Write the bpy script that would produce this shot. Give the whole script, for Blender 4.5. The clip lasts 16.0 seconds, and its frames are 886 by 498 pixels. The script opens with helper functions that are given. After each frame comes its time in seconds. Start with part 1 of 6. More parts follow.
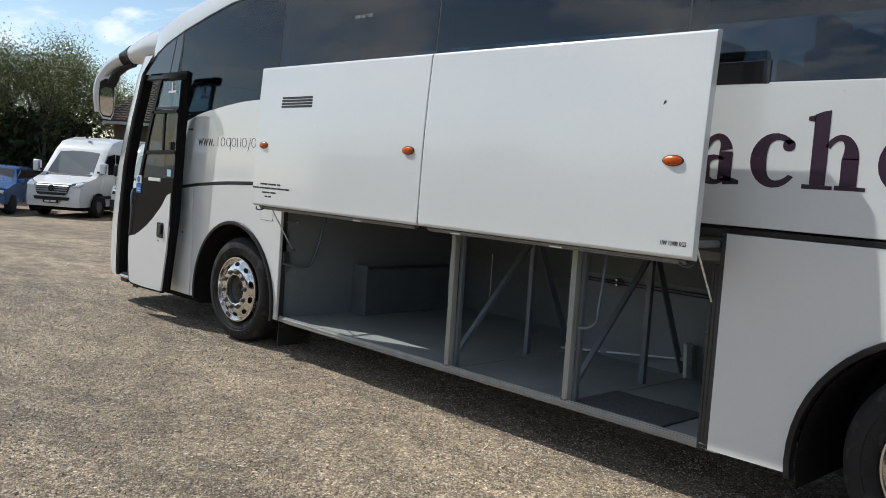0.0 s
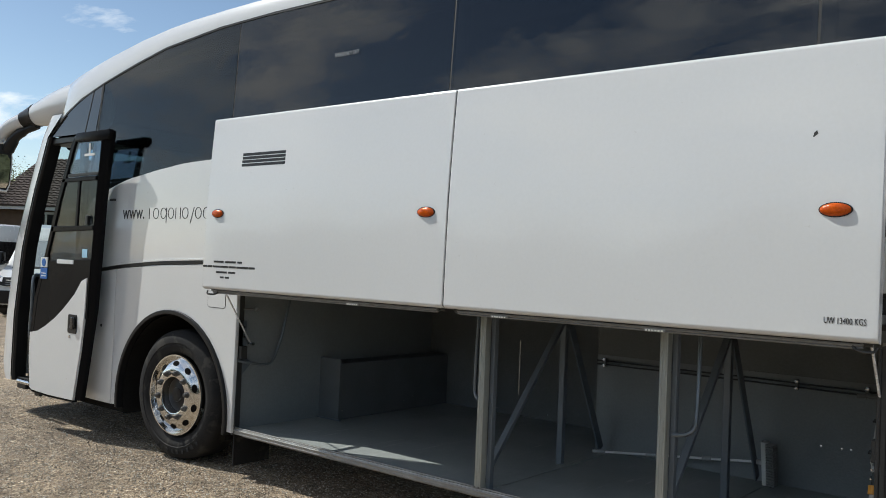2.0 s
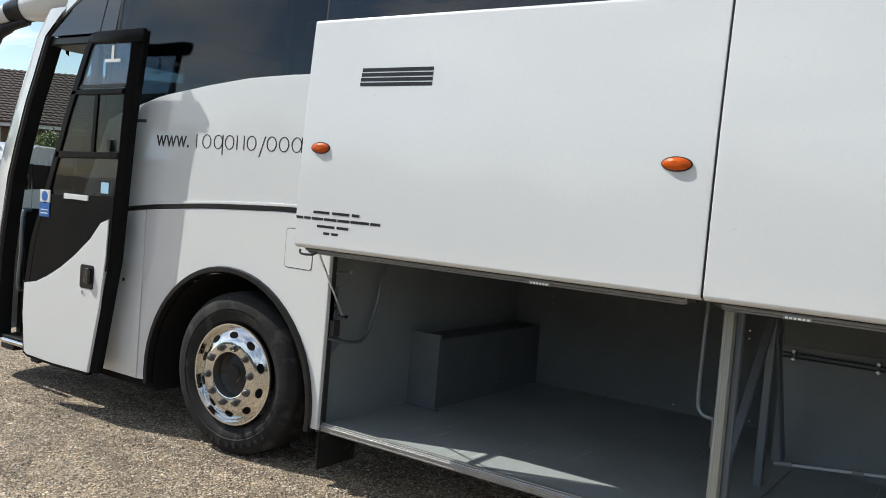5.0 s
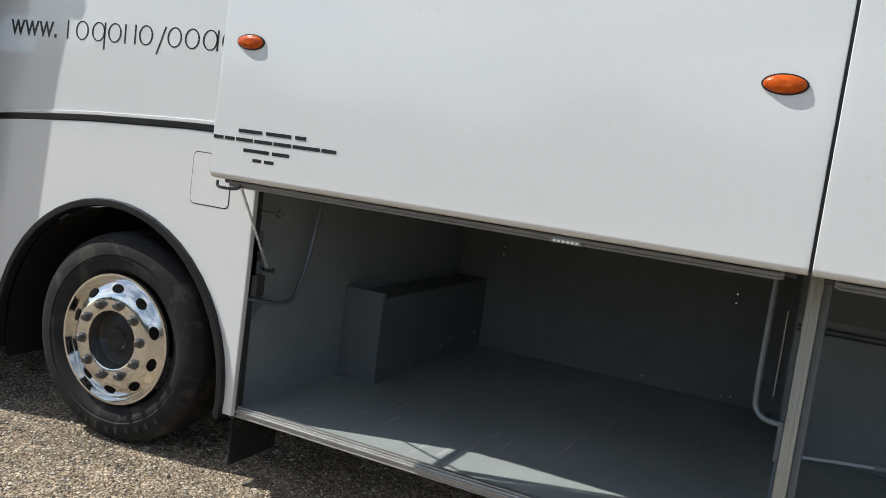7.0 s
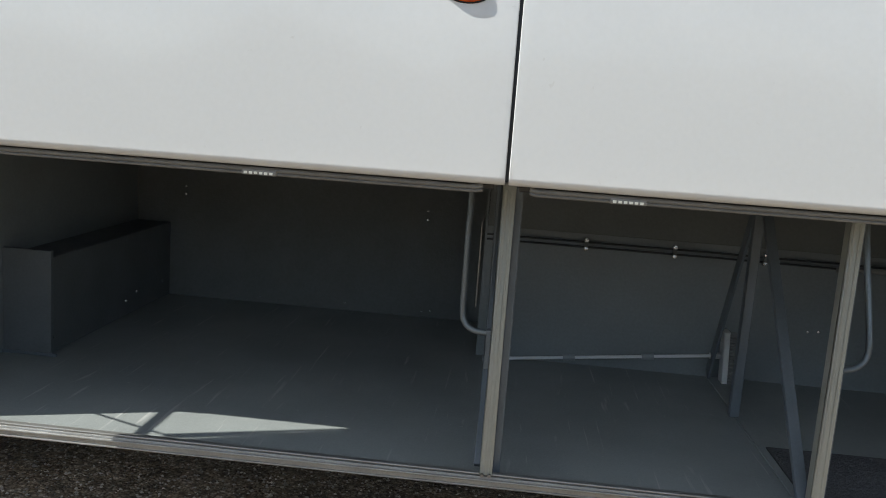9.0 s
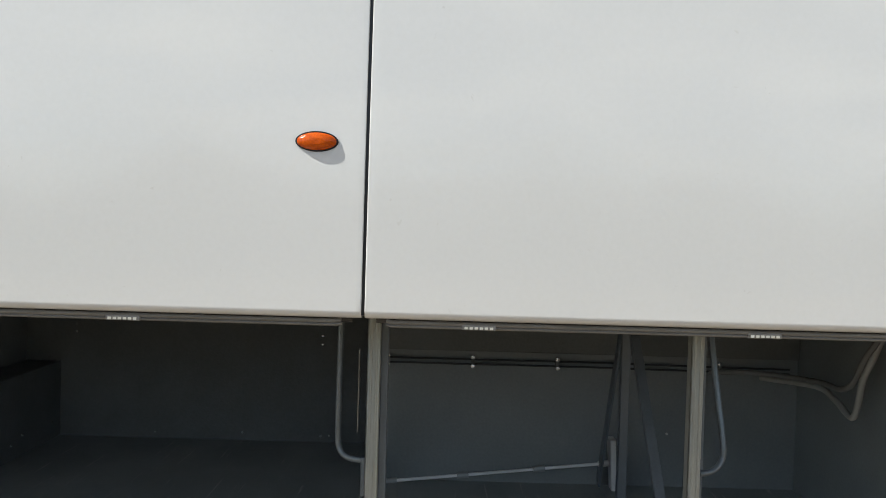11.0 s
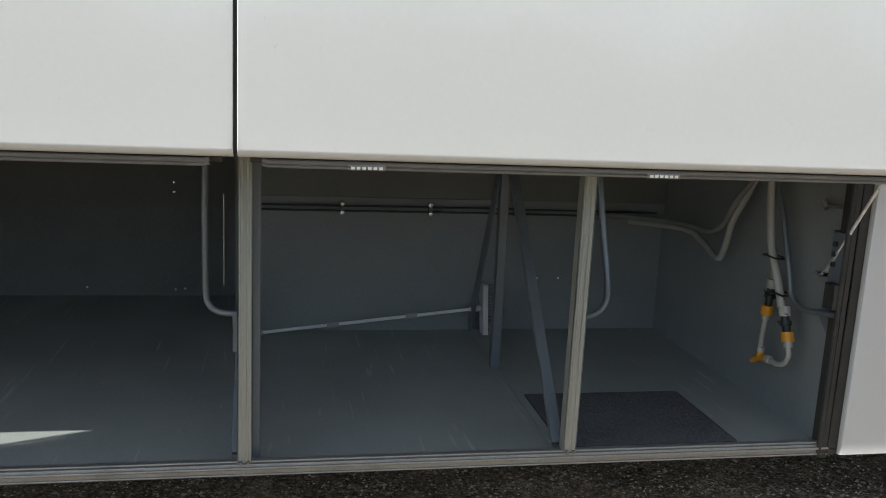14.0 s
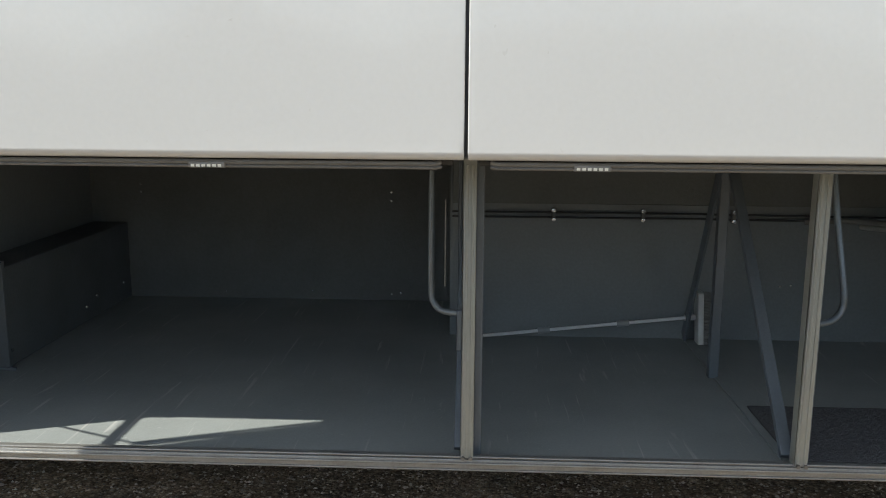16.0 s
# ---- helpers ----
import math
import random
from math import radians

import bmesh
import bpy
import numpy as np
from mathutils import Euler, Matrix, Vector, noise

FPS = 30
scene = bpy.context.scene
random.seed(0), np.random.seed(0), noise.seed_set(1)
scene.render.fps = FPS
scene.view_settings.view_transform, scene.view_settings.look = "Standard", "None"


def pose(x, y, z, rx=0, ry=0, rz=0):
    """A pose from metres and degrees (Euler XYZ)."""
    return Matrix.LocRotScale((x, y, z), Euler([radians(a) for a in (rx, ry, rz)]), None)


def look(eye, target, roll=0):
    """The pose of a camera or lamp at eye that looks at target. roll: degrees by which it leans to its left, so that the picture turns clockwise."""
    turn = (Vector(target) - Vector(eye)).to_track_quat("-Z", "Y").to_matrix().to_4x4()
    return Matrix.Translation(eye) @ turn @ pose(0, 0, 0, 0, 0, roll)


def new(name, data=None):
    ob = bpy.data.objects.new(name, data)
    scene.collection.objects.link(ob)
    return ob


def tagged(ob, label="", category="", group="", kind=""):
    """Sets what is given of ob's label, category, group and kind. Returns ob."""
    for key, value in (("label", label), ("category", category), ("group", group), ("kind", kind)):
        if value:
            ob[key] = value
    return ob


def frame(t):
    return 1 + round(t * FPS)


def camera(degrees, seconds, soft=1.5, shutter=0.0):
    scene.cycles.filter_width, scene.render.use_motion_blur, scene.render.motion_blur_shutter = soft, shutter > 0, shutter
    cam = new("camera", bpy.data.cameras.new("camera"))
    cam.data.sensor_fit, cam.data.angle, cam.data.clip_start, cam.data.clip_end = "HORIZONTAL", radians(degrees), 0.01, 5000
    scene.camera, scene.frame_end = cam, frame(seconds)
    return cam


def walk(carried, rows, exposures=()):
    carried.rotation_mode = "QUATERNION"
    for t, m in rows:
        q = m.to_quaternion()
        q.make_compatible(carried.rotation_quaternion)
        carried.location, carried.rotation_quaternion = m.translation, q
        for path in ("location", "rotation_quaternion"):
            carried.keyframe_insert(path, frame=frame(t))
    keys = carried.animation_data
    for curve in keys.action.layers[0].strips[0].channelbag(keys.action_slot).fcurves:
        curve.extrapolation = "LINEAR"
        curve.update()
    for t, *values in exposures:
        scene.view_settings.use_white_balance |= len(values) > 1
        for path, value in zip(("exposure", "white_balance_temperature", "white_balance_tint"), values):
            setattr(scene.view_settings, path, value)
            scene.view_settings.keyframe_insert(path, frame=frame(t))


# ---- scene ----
cam = camera(54.8, 16.0, soft=0.9)
PATH = [
    (0, (4.205, -4.145, 1.652), (2.769, -2.762, 1.488), 3.8),
    (0.5, (3.836, -4.063, 1.591), (2.407, -2.665, 1.556), 4.0),
    (1, (3.438, -4.056, 1.588), (2.119, -2.553, 1.569), 3.7),
    (1.5, (3.079, -4.099, 1.554), (1.873, -2.504, 1.566), 4.1),
    (2, (2.772, -3.739, 1.556), (1.503, -2.194, 1.591), 2.3),
    (2.5, (2.378, -3.943, 1.594), (1.089, -2.415, 1.648), 1.7),
    (3, (2.096, -3.807, 1.578), (0.884, -2.222, 1.717), 4.8),
    (3.5, (1.794, -3.763, 1.606), (0.533, -2.216, 1.734), 5.4),
    (4, (1.485, -3.71, 1.613), (0.291, -2.107, 1.672), 4.7),
    (4.5, (1.235, -3.531, 1.578), (0.061, -1.915, 1.475), 4.9),
    (4.7, (1.138, -3.499, 1.62), (-0.026, -1.876, 1.51), 4.7),
    (6.8, (0.136, -2.93, 1.55), (-0.699, -1.122, 1.367), 7.3),
    (7, (0.107, -2.806, 1.542), (-0.758, -1.018, 1.309), 7.3),
    (7.5, (0.044, -2.668, 1.479), (-0.411, -0.751, 1.137), 7.6),
    (7.7, (0.005, -2.809, 1.523), (-0.076, -0.844, 1.164), 7.1),
    (8, (0.009, -2.801, 1.565), (0.081, -0.831, 1.226), 6.7),
    (8.5, (0.019, -2.675, 1.556), (0.124, -0.697, 1.279), 6.2),
    (9, (0.022, -2.644, 1.514), (-0.132, -0.675, 1.196), 4.2),
    (9.2, (0.027, -2.645, 1.533), (-0.157, -0.675, 1.241), 4.3),
    (11.3, (0.245, -2.759, 1.594), (0.333, -0.761, 1.549), 0.8),
    (11.5, (0.262, -2.695, 1.55), (0.44, -0.707, 1.432), 1.2),
    (12, (0.325, -2.684, 1.529), (0.56, -0.714, 1.274), 1.0),
    (12.5, (0.29, -2.633, 1.539), (0.63, -0.691, 1.204), 1.3),
    (13, (0.218, -2.584, 1.527), (0.688, -0.673, 1.174), 2.3),
    (13.5, (0.164, -2.544, 1.53), (0.628, -0.633, 1.162), 2.5),
    (14, (0.121, -2.52, 1.537), (0.487, -0.592, 1.152), 2.7),
    (14.5, (0.088, -2.495, 1.53), (0.307, -0.546, 1.137), 2.1),
    (15, (0.05, -2.505, 1.516), (0.169, -0.545, 1.137), 1.8),
    (15.5, (0.024, -2.504, 1.514), (0.031, -0.552, 1.077), 1.0),
    (16, (0.036, -2.559, 1.507), (-0.047, -0.595, 1.142), 0.4),
]
walk(cam, [(t, look(eye, target, roll)) for t, eye, target, roll in PATH],
     exposures=[(0, -0.10, 6150, 7), (1, -0.12, 6250, 7), (2.5, -0.16, 6300, 7), (3, -0.04, 6350, 7), (3.5, -0.16, 6350, 7), (4.5, 0.20, 6250, 7), (7, 0.15, 6250, 8), (8, 0.09, 6250, 8), (9, 0.16, 6300, 7), (11.5, 0.15, 6500, 7), (12.5, 0.19, 6350, 6), (16, 0.23, 6500, 7)])

# ---------------------------------------------------------------- light
world = bpy.data.worlds.new("sky")
scene.world = world
world.use_nodes = True
wt = world.node_tree
wt.nodes.clear()
SUN_TO = Vector((0.85, 0.315, -1.0)).normalized()
sky = wt.nodes.new("ShaderNodeTexSky")
sky.sky_type = "NISHITA"
sky.sun_disc = False
sky.sun_elevation = math.asin(-SUN_TO.z)
sky.sun_rotation = math.atan2(-SUN_TO.x, -SUN_TO.y)
sky.air_density, sky.dust_density, sky.ozone_density = 1.0, 0.6, 1.5
geo = wt.nodes.new("ShaderNodeTexCoord")
sep = wt.nodes.new("ShaderNodeSeparateXYZ")
wt.links.new(geo.outputs["Generated"], sep.inputs[0])
up = wt.nodes.new("ShaderNodeMath"); up.operation = "ADD"; up.inputs[1].default_value = 0.22
wt.links.new(sep.outputs[2], up.inputs[0])
upc = wt.nodes.new("ShaderNodeMath"); upc.operation = "MAXIMUM"; upc.inputs[1].default_value = 0.08
wt.links.new(up.outputs[0], upc.inputs[0])
flat = wt.nodes.new("ShaderNodeVectorMath"); flat.operation = "DIVIDE"
comb = wt.nodes.new("ShaderNodeCombineXYZ")
for k in range(3):
    wt.links.new(upc.outputs[0], comb.inputs[k])
wt.links.new(geo.outputs["Generated"], flat.inputs[0])
wt.links.new(comb.outputs[0], flat.inputs[1])
cn = wt.nodes.new("ShaderNodeTexNoise")
cn.inputs["Scale"].default_value, cn.inputs["Detail"].default_value, cn.inputs["Roughness"].default_value = 2.3, 9.0, 0.6
cn.inputs["Distortion"].default_value = 0.35
streak = wt.nodes.new("ShaderNodeVectorMath"); streak.operation = "MULTIPLY"
streak.inputs[1].default_value = (0.9, 1.35, 1.0)
wt.links.new(flat.outputs[0], streak.inputs[0])
wt.links.new(streak.outputs[0], cn.inputs["Vector"])
cr = wt.nodes.new("ShaderNodeValToRGB")
cr.color_ramp.elements[0].position, cr.color_ramp.elements[1].position = 0.51, 0.70
side = wt.nodes.new("ShaderNodeMath"); side.operation = "MULTIPLY_ADD"; side.inputs[1].default_value = -0.075
wt.links.new(sep.outputs[1], side.inputs[0])
wt.links.new(cn.outputs["Fac"], side.inputs[2])
wt.links.new(side.outputs[0], cr.inputs[0])
cm = wt.nodes.new("ShaderNodeMixRGB")
cm.inputs[2].default_value = (14.5, 14.7, 14.9, 1)
wt.links.new(cr.outputs[0], cm.inputs[0])
# the air brightens towards the horizon
low = wt.nodes.new("ShaderNodeMath"); low.operation = "SUBTRACT"; low.use_clamp = True; low.inputs[0].default_value = 1.0
wt.links.new(sep.outputs[2], low.inputs[1])
low2 = wt.nodes.new("ShaderNodeMath"); low2.operation = "POWER"; low2.inputs[1].default_value = 2.0
wt.links.new(low.outputs[0], low2.inputs[0])
gain = wt.nodes.new("ShaderNodeMath"); gain.operation = "MULTIPLY_ADD"; gain.inputs[1].default_value, gain.inputs[2].default_value = 0.8, 1.0
wt.links.new(low2.outputs[0], gain.inputs[0])
air = wt.nodes.new("ShaderNodeVectorMath"); air.operation = "SCALE"
wt.links.new(sky.outputs[0], air.inputs[0])
wt.links.new(gain.outputs[0], air.inputs["Scale"])
wt.links.new(air.outputs[0], cm.inputs[1])
bg = wt.nodes.new("ShaderNodeBackground")
bg.inputs["Strength"].default_value = 0.082
wt.links.new(cm.outputs[0], bg.inputs["Color"])
wo = wt.nodes.new("ShaderNodeOutputWorld")
wt.links.new(bg.outputs[0], wo.inputs["Surface"])

sun_data = bpy.data.lights.new("sun", "SUN")
sun_data.energy, sun_data.angle, sun_data.color = 4.7, radians(0.55), (1.0, 0.965, 0.90)
sun = new("sun", sun_data)
sun.matrix_world = Matrix.Translation((-20, -10, 30)) @ SUN_TO.to_track_quat("-Z", "Y").to_matrix().to_4x4()


# ---------------------------------------------------------------- materials
def material(name, base, rough=0.5, metal=0.0, second=None, scale=8.0, fine=120.0, amount=0.5, bump=0.0, bump_scale=200.0,
             coat=0.0, spec=0.5, stretch=(1, 1, 1), rough_var=0.1, lo=0.35, hi=0.65):
    """A principled surface with variation at two scales, a fine relief and an uneven gloss."""
    m = bpy.data.materials.new(name)
    m.use_nodes = True
    nt = m.node_tree
    bs = nt.nodes["Principled BSDF"]
    second = second or tuple(c * 0.8 for c in base)
    tc = nt.nodes.new("ShaderNodeTexCoord")
    mp = nt.nodes.new("ShaderNodeMapping")
    mp.inputs["Scale"].default_value = stretch
    nt.links.new(tc.outputs["Object"], mp.inputs[0])
    n1 = nt.nodes.new("ShaderNodeTexNoise")
    n1.inputs["Scale"].default_value, n1.inputs["Detail"].default_value = scale, 6.0
    n2 = nt.nodes.new("ShaderNodeTexNoise")
    n2.inputs["Scale"].default_value, n2.inputs["Detail"].default_value = fine, 3.0
    for n in (n1, n2):
        nt.links.new(mp.outputs[0], n.inputs["Vector"])
    mixn = nt.nodes.new("ShaderNodeMixRGB")
    mixn.inputs[0].default_value = 0.4
    nt.links.new(n1.outputs["Fac"], mixn.inputs[1])
    nt.links.new(n2.outputs["Fac"], mixn.inputs[2])
    rp = nt.nodes.new("ShaderNodeValToRGB")
    rp.color_ramp.elements[0].position, rp.color_ramp.elements[1].position = lo, hi
    nt.links.new(mixn.outputs[0], rp.inputs[0])
    fac = nt.nodes.new("ShaderNodeMath"); fac.operation = "MULTIPLY"; fac.inputs[1].default_value = amount
    nt.links.new(rp.outputs[0], fac.inputs[0])
    col = nt.nodes.new("ShaderNodeMixRGB")
    col.inputs[1].default_value, col.inputs[2].default_value = (*base, 1), (*second, 1)
    nt.links.new(fac.outputs[0], col.inputs[0])
    nt.links.new(col.outputs[0], bs.inputs["Base Color"])
    rv = nt.nodes.new("ShaderNodeMapRange")
    rv.inputs["To Min"].default_value, rv.inputs["To Max"].default_value = max(0.02, rough - rough_var), min(1, rough + rough_var)
    nt.links.new(n1.outputs["Fac"], rv.inputs["Value"])
    nt.links.new(rv.outputs[0], bs.inputs["Roughness"])
    bs.inputs["Metallic"].default_value = metal
    bs.inputs["Coat Weight"].default_value = coat
    bs.inputs["Coat Roughness"].default_value = 0.06
    bs.inputs["Specular IOR Level"].default_value = spec
    if bump:
        n3 = nt.nodes.new("ShaderNodeTexNoise")
        n3.inputs["Scale"].default_value, n3.inputs["Detail"].default_value = bump_scale, 4.0
        nt.links.new(mp.outputs[0], n3.inputs["Vector"])
        bp = nt.nodes.new("ShaderNodeBump")
        bp.inputs["Strength"].default_value, bp.inputs["Distance"].default_value = bump, 0.01
        nt.links.new(n3.outputs["Fac"], bp.inputs["Height"])
        nt.links.new(bp.outputs[0], bs.inputs["Normal"])
    return m


def glass(name, tint, gloss=0.02, ior=1.5):
    """A thin tinted pane: light goes straight through it, coloured, and the sky mirrors in it."""
    m = bpy.data.materials.new(name)
    m.use_nodes = True
    nt = m.node_tree
    nt.nodes.clear()
    tr = nt.nodes.new("ShaderNodeBsdfTransparent")
    tr.inputs[0].default_value = (*tint, 1)
    gl = nt.nodes.new("ShaderNodeBsdfGlossy")
    gl.inputs["Roughness"].default_value = gloss
    tc = nt.nodes.new("ShaderNodeTexCoord")
    nz = nt.nodes.new("ShaderNodeTexNoise")
    nz.inputs["Scale"].default_value, nz.inputs["Detail"].default_value = 1.6, 3.0
    ripple = nt.nodes.new("ShaderNodeMapping")
    ripple.inputs["Scale"].default_value = (1.0, 1.0, 2.0)
    nt.links.new(tc.outputs["Object"], ripple.inputs[0])
    nt.links.new(ripple.outputs[0], nz.inputs["Vector"])
    bp = nt.nodes.new("ShaderNodeBump")
    bp.inputs["Strength"].default_value, bp.inputs["Distance"].default_value = 0.07, 0.03
    nt.links.new(nz.outputs["Fac"], bp.inputs["Height"])
    nt.links.new(bp.outputs[0], gl.inputs["Normal"])
    lw = nt.nodes.new("ShaderNodeLayerWeight")
    lw.inputs["Blend"].default_value = 0.5
    pw = nt.nodes.new("ShaderNodeMath"); pw.operation = "POWER"; pw.inputs[1].default_value = 5.0
    nt.links.new(lw.outputs["Facing"], pw.inputs[0])
    r0 = ((ior - 1) / (ior + 1)) ** 2
    fr = nt.nodes.new("ShaderNodeMath"); fr.operation = "MULTIPLY_ADD"; fr.inputs[1].default_value, fr.inputs[2].default_value = 1 - r0, r0
    nt.links.new(pw.outputs[0], fr.inputs[0])
    mx = nt.nodes.new("ShaderNodeMixShader")
    nt.links.new(fr.outputs[0], mx.inputs[0])
    nt.links.new(tr.outputs[0], mx.inputs[1])
    nt.links.new(gl.outputs[0], mx.inputs[2])
    ou = nt.nodes.new("ShaderNodeOutputMaterial")
    nt.links.new(mx.outputs[0], ou.inputs["Surface"])
    return m


PAINT = material("white_coach_paint", (0.74, 0.745, 0.735), 0.22, 0, (0.68, 0.685, 0.67), 0.9, 60, 0.5, 0.03, 2.2, coat=1.0, rough_var=0.06)
PLASTIC = material("black_trim_plastic", (0.013, 0.013, 0.014), 0.32, 0, (0.024, 0.023, 0.022), 5, 150, 0.6, 0.05, 400, spec=0.3)
GLOSSBLACK = material("black_gloss_panel", (0.012, 0.012, 0.014), 0.12, 0, (0.02, 0.02, 0.02), 3, 90, 0.5, coat=0.4, rough_var=0.05)
DOORBLACK = material("black_door_panel", (0.009, 0.009, 0.010), 0.20, 0, (0.014, 0.014, 0.014), 4, 90, 0.5, spec=0.05, rough_var=0.05)
HEADLINE = material("dark_headlining", (0.017, 0.017, 0.019), 1.0, 0, (0.015, 0.015, 0.016), 3, 40, 0.5, spec=0.0)
# pale unseen bay underside, added to bounce light onto the ground beneath
UNDERBOUNCE = material("pale_bounce_underside", (0.42, 0.41, 0.39), 0.6, 0.2, (0.28, 0.26, 0.23), 4, 60, 0.7, 0.1, 90)
SILVER = material("silver_pole", (0.96, 0.96, 0.96), 0.22, 1.0, (0.9, 0.9, 0.9), 30, 200, 0.5, coat=1.0)
NUTSTEEL = material("dark_steel_nut", (0.16, 0.155, 0.15), 0.35, 0.8, (0.09, 0.085, 0.08), 30, 200, 0.6)
SCREENDARK = material("dark_van_windscreen", (0.16, 0.17, 0.175), 0.12, 0.5, (0.1, 0.105, 0.11), 1.5, 60, 0.6, coat=0.6)
SCREEN = material("raked_windscreen", (0.5, 0.52, 0.53), 0.2, 0.75, (0.4, 0.42, 0.43), 1.5, 60, 0.6, coat=0.5)
BAYCOVER = material("bay_cover_grey", (0.165, 0.178, 0.185), 0.6, 0, (0.125, 0.136, 0.14), 5, 80, 0.7, 0.1, 120)
# near-black underbody; also painted as the shade in rim holes and van arches
DARKVOID = material("dark_underbody_and_hole_shade", (0.012, 0.012, 0.012), 0.9, 0, (0.026, 0.023, 0.02), 4, 60, 0.6, 0.3, 80, spec=0.15)
RUBBER = material("tyre_rubber", (0.016, 0.016, 0.017), 0.75, 0, (0.04, 0.037, 0.033), 7, 90, 0.55, 0.25, 120, spec=0.2)
SEAL = material("rubber_seal", (0.03, 0.03, 0.03), 0.55, 0, (0.07, 0.068, 0.06), 10, 120, 0.6, 0.1, 200)
ALLOY = material("polished_alloy", (0.80, 0.79, 0.76), 0.14, 1.0, (0.55, 0.53, 0.48), 9, 160, 0.45, 0.03, 60, rough_var=0.07)
GRIPGREY = material("grey_collar", (0.40, 0.41, 0.42), 0.4, 0, (0.33, 0.34, 0.35), 30, 200, 0.5)
RAILGREY = material("grey_lip", (0.23, 0.23, 0.22), 0.45, 0.2, (0.15, 0.147, 0.137), 12, 120, 0.6, 0.05, 150)
MIRROR = material("mirror_glass", (0.7, 0.72, 0.72), 0.02, 1.0, (0.66, 0.68, 0.68), 5, 60, 0.4, rough_var=0.01)
CHROME = material("chrome", (0.75, 0.75, 0.74), 0.12, 1.0, (0.6, 0.6, 0.58), 20, 200, 0.4)
STEEL = material("dull_steel", (0.35, 0.35, 0.34), 0.42, 0.9, (0.22, 0.2, 0.18), 15, 200, 0.6, 0.08, 300)
SILLMETAL = material("worn_aluminium", (0.44, 0.435, 0.415), 0.38, 0.6, (0.28, 0.265, 0.235), 9, 130, 0.7, 0.15, 150, stretch=(1, 1, 1))
POSTMETAL = material("tarnished_aluminium_post", (0.42, 0.435, 0.40), 0.45, 0.3, (0.34, 0.345, 0.30), 7, 140, 0.65, 0.12, 180, stretch=(1, 1, 0.3))
BAYWALL = material("bay_grey_paint", (0.285, 0.31, 0.315), 0.5, 0, (0.215, 0.235, 0.238), 2.5, 70, 0.7, 0.1, 90)
# a darker grey than BAYWALL: ceiling, deep walls, small fittings
BAYDARK = material("bay_darker_grey", (0.22, 0.232, 0.228), 0.72, 0, (0.165, 0.172, 0.166), 3, 60, 0.7, 0.15, 90)
BAYFLOOR = material("bay_floor_rubber", (0.370, 0.396, 0.383), 0.42, 0, (0.255, 0.273, 0.264), 2.2, 160, 0.8, 0.12, 260, rough_var=0.15)
def scuffed(m, tone, ways):
    """Adds thin pale scratches and dusty specks to a material's colour."""
    nt = m.node_tree
    bs = nt.nodes["Principled BSDF"]
    src = bs.inputs["Base Color"].links[0].from_socket
    tc = nt.nodes.new("ShaderNodeTexCoord")
    for angle, stretch, scale, lo in ways:
        mp = nt.nodes.new("ShaderNodeMapping")
        mp.inputs["Rotation"].default_value = (0, 0, radians(angle))
        mp.inputs["Scale"].default_value = stretch
        nt.links.new(tc.outputs["Object"], mp.inputs[0])
        nz = nt.nodes.new("ShaderNodeTexNoise")
        nz.inputs["Scale"].default_value, nz.inputs["Detail"].default_value, nz.inputs["Distortion"].default_value = scale, 3.0, 0.4
        nt.links.new(mp.outputs[0], nz.inputs["Vector"])
        rp = nt.nodes.new("ShaderNodeValToRGB")
        rp.color_ramp.elements[0].position, rp.color_ramp.elements[1].position = lo, lo + 0.07
        rp.color_ramp.elements[1].color = (0.7, 0.7, 0.7, 1)
        nt.links.new(nz.outputs["Fac"], rp.inputs[0])
        mx = nt.nodes.new("ShaderNodeMixRGB")
        mx.inputs[2].default_value = (*tone, 1)
        nt.links.new(rp.outputs[0], mx.inputs[0])
        nt.links.new(src, mx.inputs[1])
        src = mx.outputs[0]
    nt.links.new(src, bs.inputs["Base Color"])


scuffed(BAYFLOOR, (0.56, 0.56, 0.53), ((25, (14, 0.6, 1), 3.0, 0.66), (-50, (18, 0.8, 1), 2.4, 0.68), (0, (1, 1, 1), 70.0, 0.70), (80, (10, 1.2, 1), 2.0, 0.69)))
scuffed(POSTMETAL, (0.27, 0.22, 0.15), ((0, (1, 1, 0.15), 30.0, 0.66),))
scuffed(PAINT, (0.60, 0.59, 0.56), ((0, (1, 1, 1), 26.0, 0.72), (12, (1.0, 1.0, 6.0), 5.0, 0.74)))
scuffed(RUBBER, (0.055, 0.051, 0.045), ((0, (1, 1, 1), 9.0, 0.56),))
DARKPIPE = material("dark_grey_pipe", (0.085, 0.090, 0.093), 0.5, 0, (0.060, 0.061, 0.063), 10, 120, 0.5, spec=0.3)
POLE = material("pale_aluminium_pole", (0.80, 0.81, 0.82), 0.28, 0.25, (0.68, 0.69, 0.70), 30, 200, 0.4, coat=0.5)
COUPLING = material("dark_green_coupling", (0.022, 0.035, 0.032), 0.4, 0, (0.014, 0.02, 0.019), 30, 200, 0.5)
SILVERPOLE = material("bright_aluminium_pole", (0.93, 0.93, 0.93), 0.22, 0.0, (0.86, 0.86, 0.86), 10, 120, 0.5, coat=0.6)
PALEHOSE = material("pale_grey_hose", (0.46, 0.46, 0.43), 0.5, 0, (0.36, 0.36, 0.335), 12, 160, 0.6, 0.08, 200)
BAYSTEEL = material("bay_grey_steel", (0.17, 0.195, 0.22), 0.42, 0.1, (0.12, 0.14, 0.155), 6, 120, 0.6, 0.08, 150)
